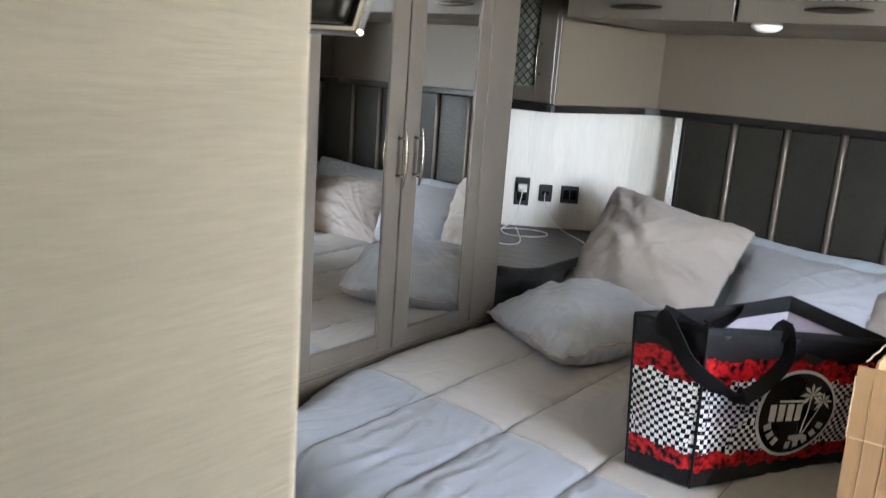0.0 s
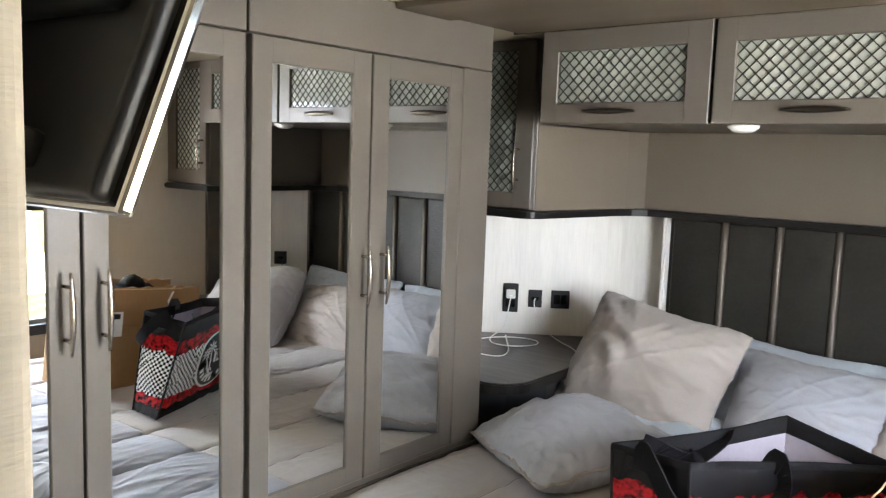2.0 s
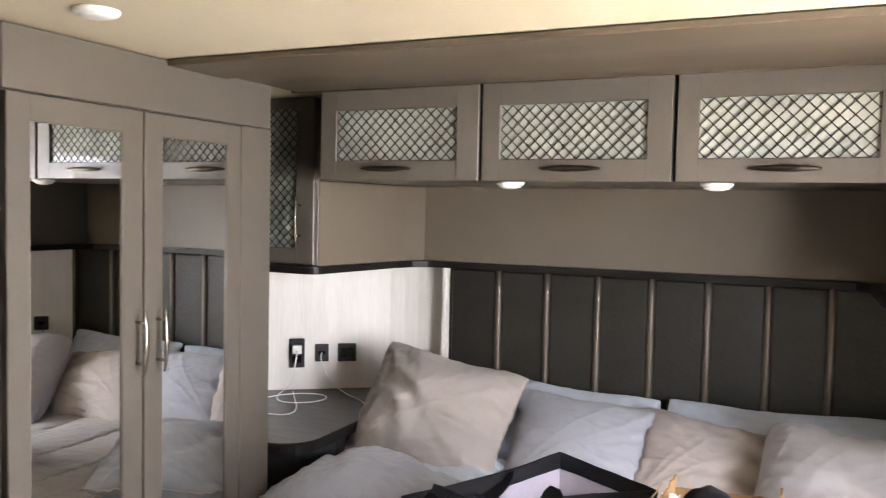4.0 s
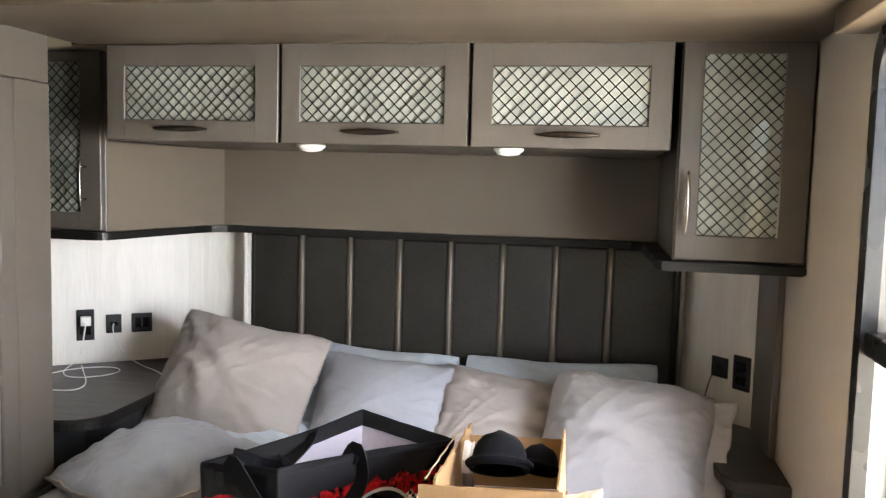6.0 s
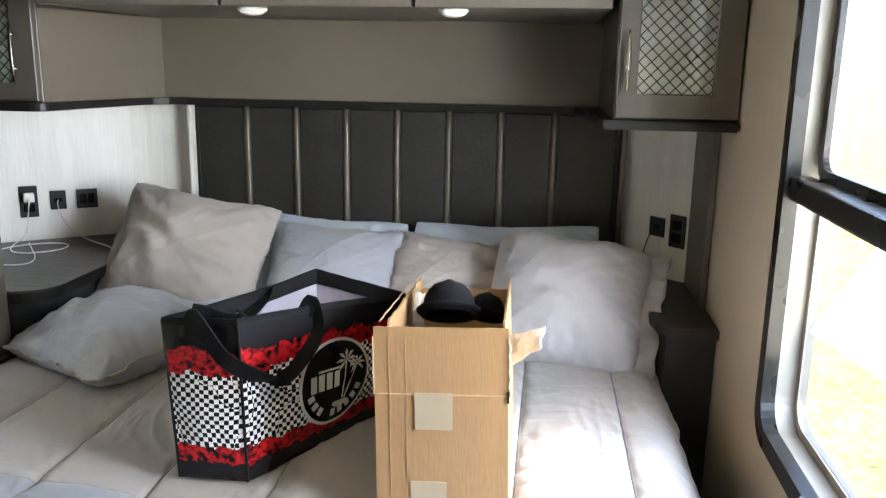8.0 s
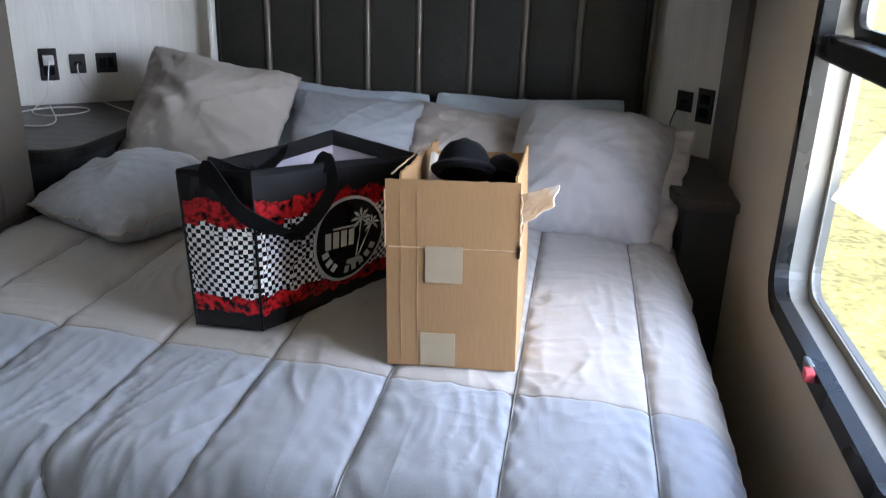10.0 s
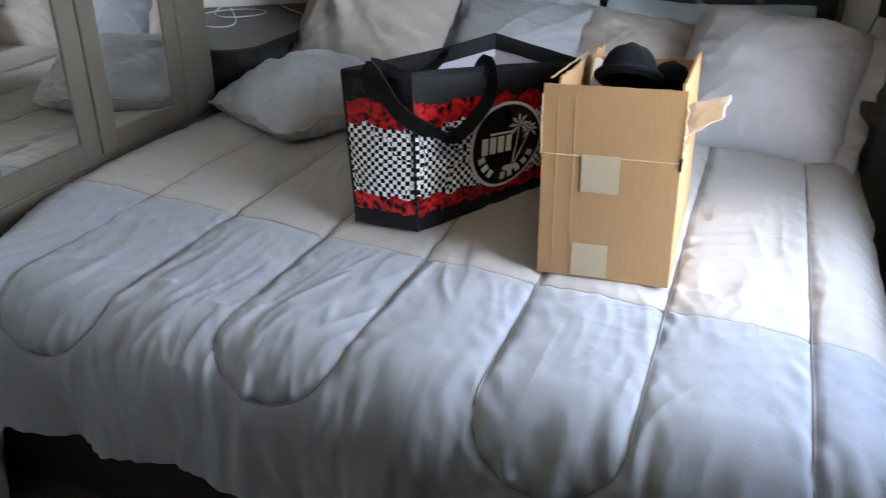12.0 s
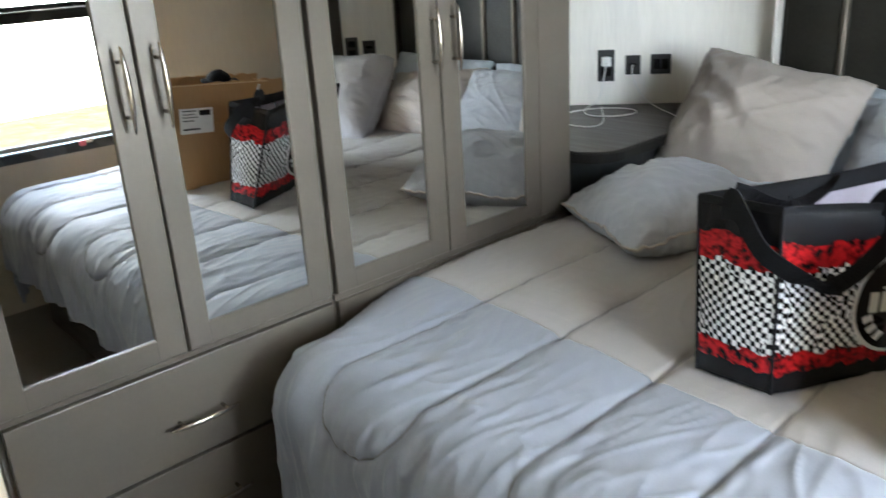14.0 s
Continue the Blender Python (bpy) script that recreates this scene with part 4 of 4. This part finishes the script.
L.new(sc.outputs[0], warp.inputs[1])
chk = N.new("ShaderNodeTexChecker")
chk.inputs["Scale"].default_value = 1 / 0.0086
chk.inputs["Color1"].default_value, chk.inputs["Color2"].default_value = (0.80, 0.80, 0.80, 1), (0.010, 0.010, 0.012, 1)
L.new(warp.outputs[0], chk.inputs["Vector"])
vor = N.new("ShaderNodeTexVoronoi")
vor.inputs["Scale"].default_value = 42
L.new(warp.outputs[0], vor.inputs["Vector"])
petal = N.new("ShaderNodeTexNoise")
petal.inputs["Scale"].default_value, petal.inputs["Detail"].default_value = 95, 3
L.new(uv.outputs[0], petal.inputs["Vector"])
ramp = N.new("ShaderNodeValToRGB")
ramp.color_ramp.elements[0].position, ramp.color_ramp.elements[0].color = 0.40, (0.012, 0.004, 0.006, 1)
ramp.color_ramp.elements[1].position, ramp.color_ramp.elements[1].color = 0.62, (0.55, 0.012, 0.016, 1)
L.new(mth("ADD", mth("MULTIPLY", petal.outputs[0], 0.75), mth("MULTIPLY", vor.outputs["Distance"], 0.3)), ramp.inputs[0])
in_check = mth("MULTIPLY", mth("GREATER_THAN", vv, 0.066), mth("LESS_THAN", vv, 0.205))
in_red = mth("MULTIPLY", mth("GREATER_THAN", vv, 0.034), mth("LESS_THAN", vv, 0.254))
mix1, mix2 = N.new("ShaderNodeMix"), N.new("ShaderNodeMix")
for mx in (mix1, mix2):
    mx.data_type = "RGBA"
mix1.inputs["A"].default_value = (0.012, 0.012, 0.014, 1)
L.new(in_red, mix1.inputs["Factor"])
L.new(ramp.outputs[0], mix1.inputs["B"])
L.new(in_check, mix2.inputs["Factor"])
L.new(mix1.outputs["Result"], mix2.inputs["A"])
L.new(chk.outputs[0], mix2.inputs["B"])
L.new(mix2.outputs["Result"], bsdf.inputs["Base Color"])

bag = thing("shopping_bag", "glossy black shopping bag with checkerboard and red flower print, standing open", "bag")
BP = [Vector(p) for p in ((-0.677, 1.513, 0.538), (-0.540, 1.513, 0.538), (-0.350, 1.858, 0.538), (-0.510, 1.895, 0.538))]
BT = [Vector(p) for p in ((-0.729, 1.580, 0.835), (-0.561, 1.545, 0.852), (-0.306, 1.918, 0.812), (-0.535, 1.984, 0.842))]


def bag_point(k, s, h, off=0.0):
    a, b = BP[k].lerp(BP[(k + 1) % 4], s), BT[k].lerp(BT[(k + 1) % 4], s)
    p = a.lerp(b, h)
    d = (BP[(k + 1) % 4] - BP[k]).normalized()
    n = Vector((d.y, -d.x, 0))
    bulge = 0.010 * math.sin(math.pi * s) * math.sin(math.pi * h) + 0.005 * noise.noise((s * 4 + k * 5, h * 4, 1.0))
    if k in (1, 3):
        bulge -= 0.016 * math.sin(math.pi * s) * h * h
    edge = min(s, 1 - s, 0.12) / 0.12
    return p + n * (bulge * edge + off)


for k in range(4):
    bm = bmesh.new()
    lay = bm.loops.layers.uv.new("flat")
    wid, nh, nw = (BP[(k + 1) % 4] - BP[k]).length, 22, 18
    g = [[bm.verts.new(bag_point(k, i / nw, j / nh)) for i in range(nw + 1)] for j in range(nh + 1)]
    for j in range(nh):
        for i in range(nw):
            f = bm.faces.new((g[j][i], g[j][i + 1], g[j + 1][i + 1], g[j + 1][i]))
            for lp, (ii, jj) in zip(f.loops, ((i, j), (i + 1, j), (i + 1, j + 1), (i, j + 1))):
                lp[lay].uv = (wid * ii / nw + k * 0.4, 0.31 * jj / nh)
    part("side_panel", bm, BAGPRINT, bag, "", True)
    bm = bmesh.new()
    g = [[bm.verts.new(bag_point(k, i / nw, j / nh, -0.0025)) for i in range(nw + 1)] for j in range(nh + 1)]
    for j in range(nh):
        for i in range(nw):
            bm.faces.new((g[j][i], g[j + 1][i], g[j + 1][i + 1], g[j][i + 1]))
    part("lining", bm, BAGINNER, bag, "pale inner lining", True)
    bm = bmesh.new()
    loop = [[bm.verts.new(bag_point(k, i / 18, h, off)) for i in range(19)] for h, off in ((0.90, -0.0045), (1.008, -0.0045), (1.010, 0.0015), (0.965, 0.0015))]
    for p, q in zip(loop, loop[1:]):
        for i in range(18):
            bm.faces.new((p[i], p[i + 1], q[i + 1], q[i]))
    part("rim_binding", bm, WEB, bag, "wide black woven binding", True)
    part("corner_piping", tube([bag_point(k, 0.0, j / 16) for j in range(17)], 0.0032, 6), WEB, bag, "", True)
part("bottom", prism([(p.x, p.y) for p in BP], 0.5385, 0.5415), BAGBLACK, bag)


def ribbon(points, width, mat, name, parent, lie=(0, 0, 1)):
    """A flat strap through points, smoothed."""
    pts = [Vector(p) for p in points]
    fine = []
    for i in range(len(pts) - 1):
        p0, p1, p2, p3 = pts[max(i - 1, 0)], pts[i], pts[i + 1], pts[min(i + 2, len(pts) - 1)]
        for k in range(6):
            t = k / 6
            fine.append(0.5 * (2 * p1 + (p2 - p0) * t + (2 * p0 - 5 * p1 + 4 * p2 - p3) * t * t + (3 * p1 - p0 - 3 * p2 + p3) * t ** 3))
    fine.append(pts[-1])
    bm = bmesh.new()
    rings = []
    for i, p in enumerate(fine):
        d = (fine[min(i + 1, len(fine) - 1)] - fine[max(i - 1, 0)]).normalized()
        face = Vector((-0.35, -0.93, 0.1)).normalized()
        wv_ = d.cross(face).normalized() * width / 2
        nn = wv_.cross(d).normalized() * 0.0016
        rings.append([bm.verts.new(q) for q in (p - wv_ - nn, p + wv_ - nn, p + wv_ + nn, p - wv_ + nn)])
    for a, b in zip(rings, rings[1:]):
        for k in range(4):
            bm.faces.new((a[k], a[(k + 1) % 4], b[(k + 1) % 4], b[k]))
    bm.faces.new(rings[0])
    bm.faces.new(rings[-1][::-1])
    bmesh.ops.recalc_face_normals(bm, faces=bm.faces[:])
    return part(name, bm, mat, parent)


ribbon([bag_point(0, 0.42, 0.90, 0.004), bag_point(0, 0.44, 1.02, 0.006), bag_point(0, 0.62, 0.93, 0.016), bag_point(0, 0.86, 0.78, 0.016), bag_point(1, 0.05, 0.66, 0.018), bag_point(1, 0.20, 0.60, 0.014), bag_point(1, 0.33, 0.70, 0.014), bag_point(1, 0.42, 0.86, 0.012), bag_point(1, 0.42, 1.03, 0.004), bag_point(1, 0.40, 0.96, -0.012)], 0.036, WEB, "strap", bag)
ribbon([bag_point(3, 0.86, 1.00, -0.004), bag_point(3, 0.80, 0.97, -0.016), bag_point(3, 0.62, 0.88, -0.022), bag_point(3, 0.46, 0.95, -0.016), bag_point(3, 0.40, 0.99, -0.005)], 0.036, WEB, "strap", bag)

# round emblem on the broad face: pale ring, dark disc and plain shapes
EM_S, EM_H, EM_R = 0.555, 0.455, 0.095
EW = (BP[2] - BP[1]).length


def on_face(k, x, z, off):
    """A place on broad face k, x along and z up from the emblem's middle."""
    return bag_point(k, (EM_S if k == 1 else 1 - EM_S) + x / EW, EM_H + z / 0.31, off)


def decal(name, outline, off, mat, parent, label=""):
    bm = bmesh.new()
    k = EM_R / 0.074 if name not in ("emblem", "emblem_ground") else 1.0
    outline = [(x * k, z * k) for x, z in outline]
    face = FACE
    mid = bm.verts.new(on_face(face, sum(p[0] for p in outline) / len(outline), sum(p[1] for p in outline) / len(outline), off))
    vs = [bm.verts.new(on_face(face, x, z, off)) for x, z in outline]
    for i in range(len(vs)):
        bm.faces.new((mid, vs[i], vs[(i + 1) % len(vs)]))
    return part(name, bm, mat, parent, label)


def ellipse(r, n=40):
    return [(r * math.cos(2 * math.pi * i / n), r * math.sin(2 * math.pi * i / n)) for i in range(n)]


PRINTWHITE = material("print_white", (0.74, 0.74, 0.73), 0.4, vary=0.04)
for FACE in (1, 3):
    em = decal("emblem", ellipse(EM_R), 0.0028, PRINTWHITE, bag, "round pale-ringed emblem with plain shapes")
    decal("emblem_ground", ellipse(EM_R * 0.93), 0.0036, BAGBLACK, em)
    for x0, x1, z0, z1 in ((-0.052, -0.040, -0.010, 0.018), (-0.036, -0.024, -0.010, 0.018), (-0.036, 0.008, 0.021, 0.0245), (-0.020, -0.008, -0.010, 0.018), (-0.004, 0.007, -0.010, 0.018)):
        decal("bar", [(x0, z0), (x1, z0), (x1, z1), (x0, z1)], 0.0044, PRINTWHITE, em)
    for i in range(9):
        a = radians(200 + 17 * i)
        c, s_ = math.cos(a), math.sin(a)
        r0, r1 = 0.074 * 0.64, 0.074 * 0.82
        tx, tz = -s_ * 0.0052, c * 0.0052
        if i != 3:
            decal("bar", [(r0 * c - tx, r0 * s_ - tz), (r0 * c + tx, r0 * s_ + tz), (r1 * c + tx, r1 * s_ + tz), (r1 * c - tx, r1 * s_ - tz)], 0.0044, PRINTWHITE, em)
    for px, pz, sc_ in ((0.022, 0.032, 1.0), (0.045, 0.020, 0.8)):
        decal("palm_trunk", [(0.010 + px * 0.2, -0.034), (0.0135 + px * 0.2, -0.034), (px + 0.0015, pz), (px - 0.0015, pz)], 0.0044, PRINTWHITE, em)
        for i in range(7):
            a = radians(-35 + 42 * i)
            r = 0.023 * sc_
            decal("palm_leaf", [(px, pz), (px + r * 0.6 * math.cos(a + 0.25), pz + r * 0.6 * math.sin(a + 0.25)), (px + r * math.cos(a), pz + r * math.sin(a) - 0.003), (px + r * 0.6 * math.cos(a - 0.2), pz + r * 0.6 * math.sin(a - 0.2))], 0.0045, PRINTWHITE, em)
    decal("island", [(-0.004, -0.036), (0.024, -0.036), (0.030, -0.042), (0.012, -0.050), (-0.006, -0.042)], 0.0044, PRINTWHITE, em)

structure("window_valance", block(RIGHT - 0.075, 0.98, 1.672, RIGHT - 0.001, 1.85, TOP - 0.014, 0.006), MOULD, "dark brown valance box above the window", "valance")

# ---- window latches ----
for y in (1.425,):
    wl = thing("window_latch", "small metal latch with a red grip on the window frame", "latch", (RIGHT - 0.016, y, 0.625))
    part("lever", block(-0.010, -0.006, -0.012, 0.0, 0.030, 0.006, 0.002, 2), METAL, wl)
    part("grip", block(-0.018, -0.024, -0.018, -0.002, -0.002, 0.002, 0.003, 2), material("red_plastic", (0.45, 0.05, 0.06), 0.5), wl, "faded red plastic grip")

# ---- outside ----
bm = bmesh.new()
bmesh.ops.create_grid(bm, x_segments=40, y_segments=40, size=150)
for v in bm.verts:
    v.co = Vector((v.co.x + 100, v.co.y, -1.1 + 0.10 * noise.noise((v.co.x * 0.1, v.co.y * 0.1, 0))))
structure("ground", bm, GRASS, "dry sunlit grass outside the window", "ground")


def bush(x, y, z, r, h, seed):
    b = thing("bush", "sunlit green bush outside the window", "bush", (x, y, z), "bushes outside")
    rng = random.Random(seed)
    part("trunk", tube([(0, 0, 0), (0.05, 0.02, h * 0.3), (0.0, 0.08, h * 0.6)], r * 0.06, 7), DARKWOOD, b)
    bm = bmesh.new()
    for i in range(1400):
        d = Vector((rng.gauss(0, 1), rng.gauss(0, 1), rng.gauss(0, 1))).normalized() * (rng.random() ** 0.4)
        lump = 1 + 0.35 * noise.noise(d * 2 + Vector((seed, 0, 0)))
        p = Vector((d.x * r * lump, d.y * r * lump, h * 0.55 + d.z * h * 0.5 * lump))
        s_ = rng.uniform(0.06, 0.14) * r
        t = Vector((rng.gauss(0, 1), rng.gauss(0, 1), rng.gauss(0, 1))).normalized()
        w = t.orthogonal().normalized()
        bm.faces.new([bm.verts.new(q) for q in (p - t * s_, p + w * s_ * 0.45, p + t * s_, p - w * s_ * 0.45)])
    part("crown", bm, LEAF, b)


bush(13.0, 20.0, -1.1, 2.6, 4.2, 1)
bush(17.5, 24.0, -1.1, 3.0, 5.0, 2)
bush(15.0, 11.0, -1.1, 1.8, 2.8, 3)
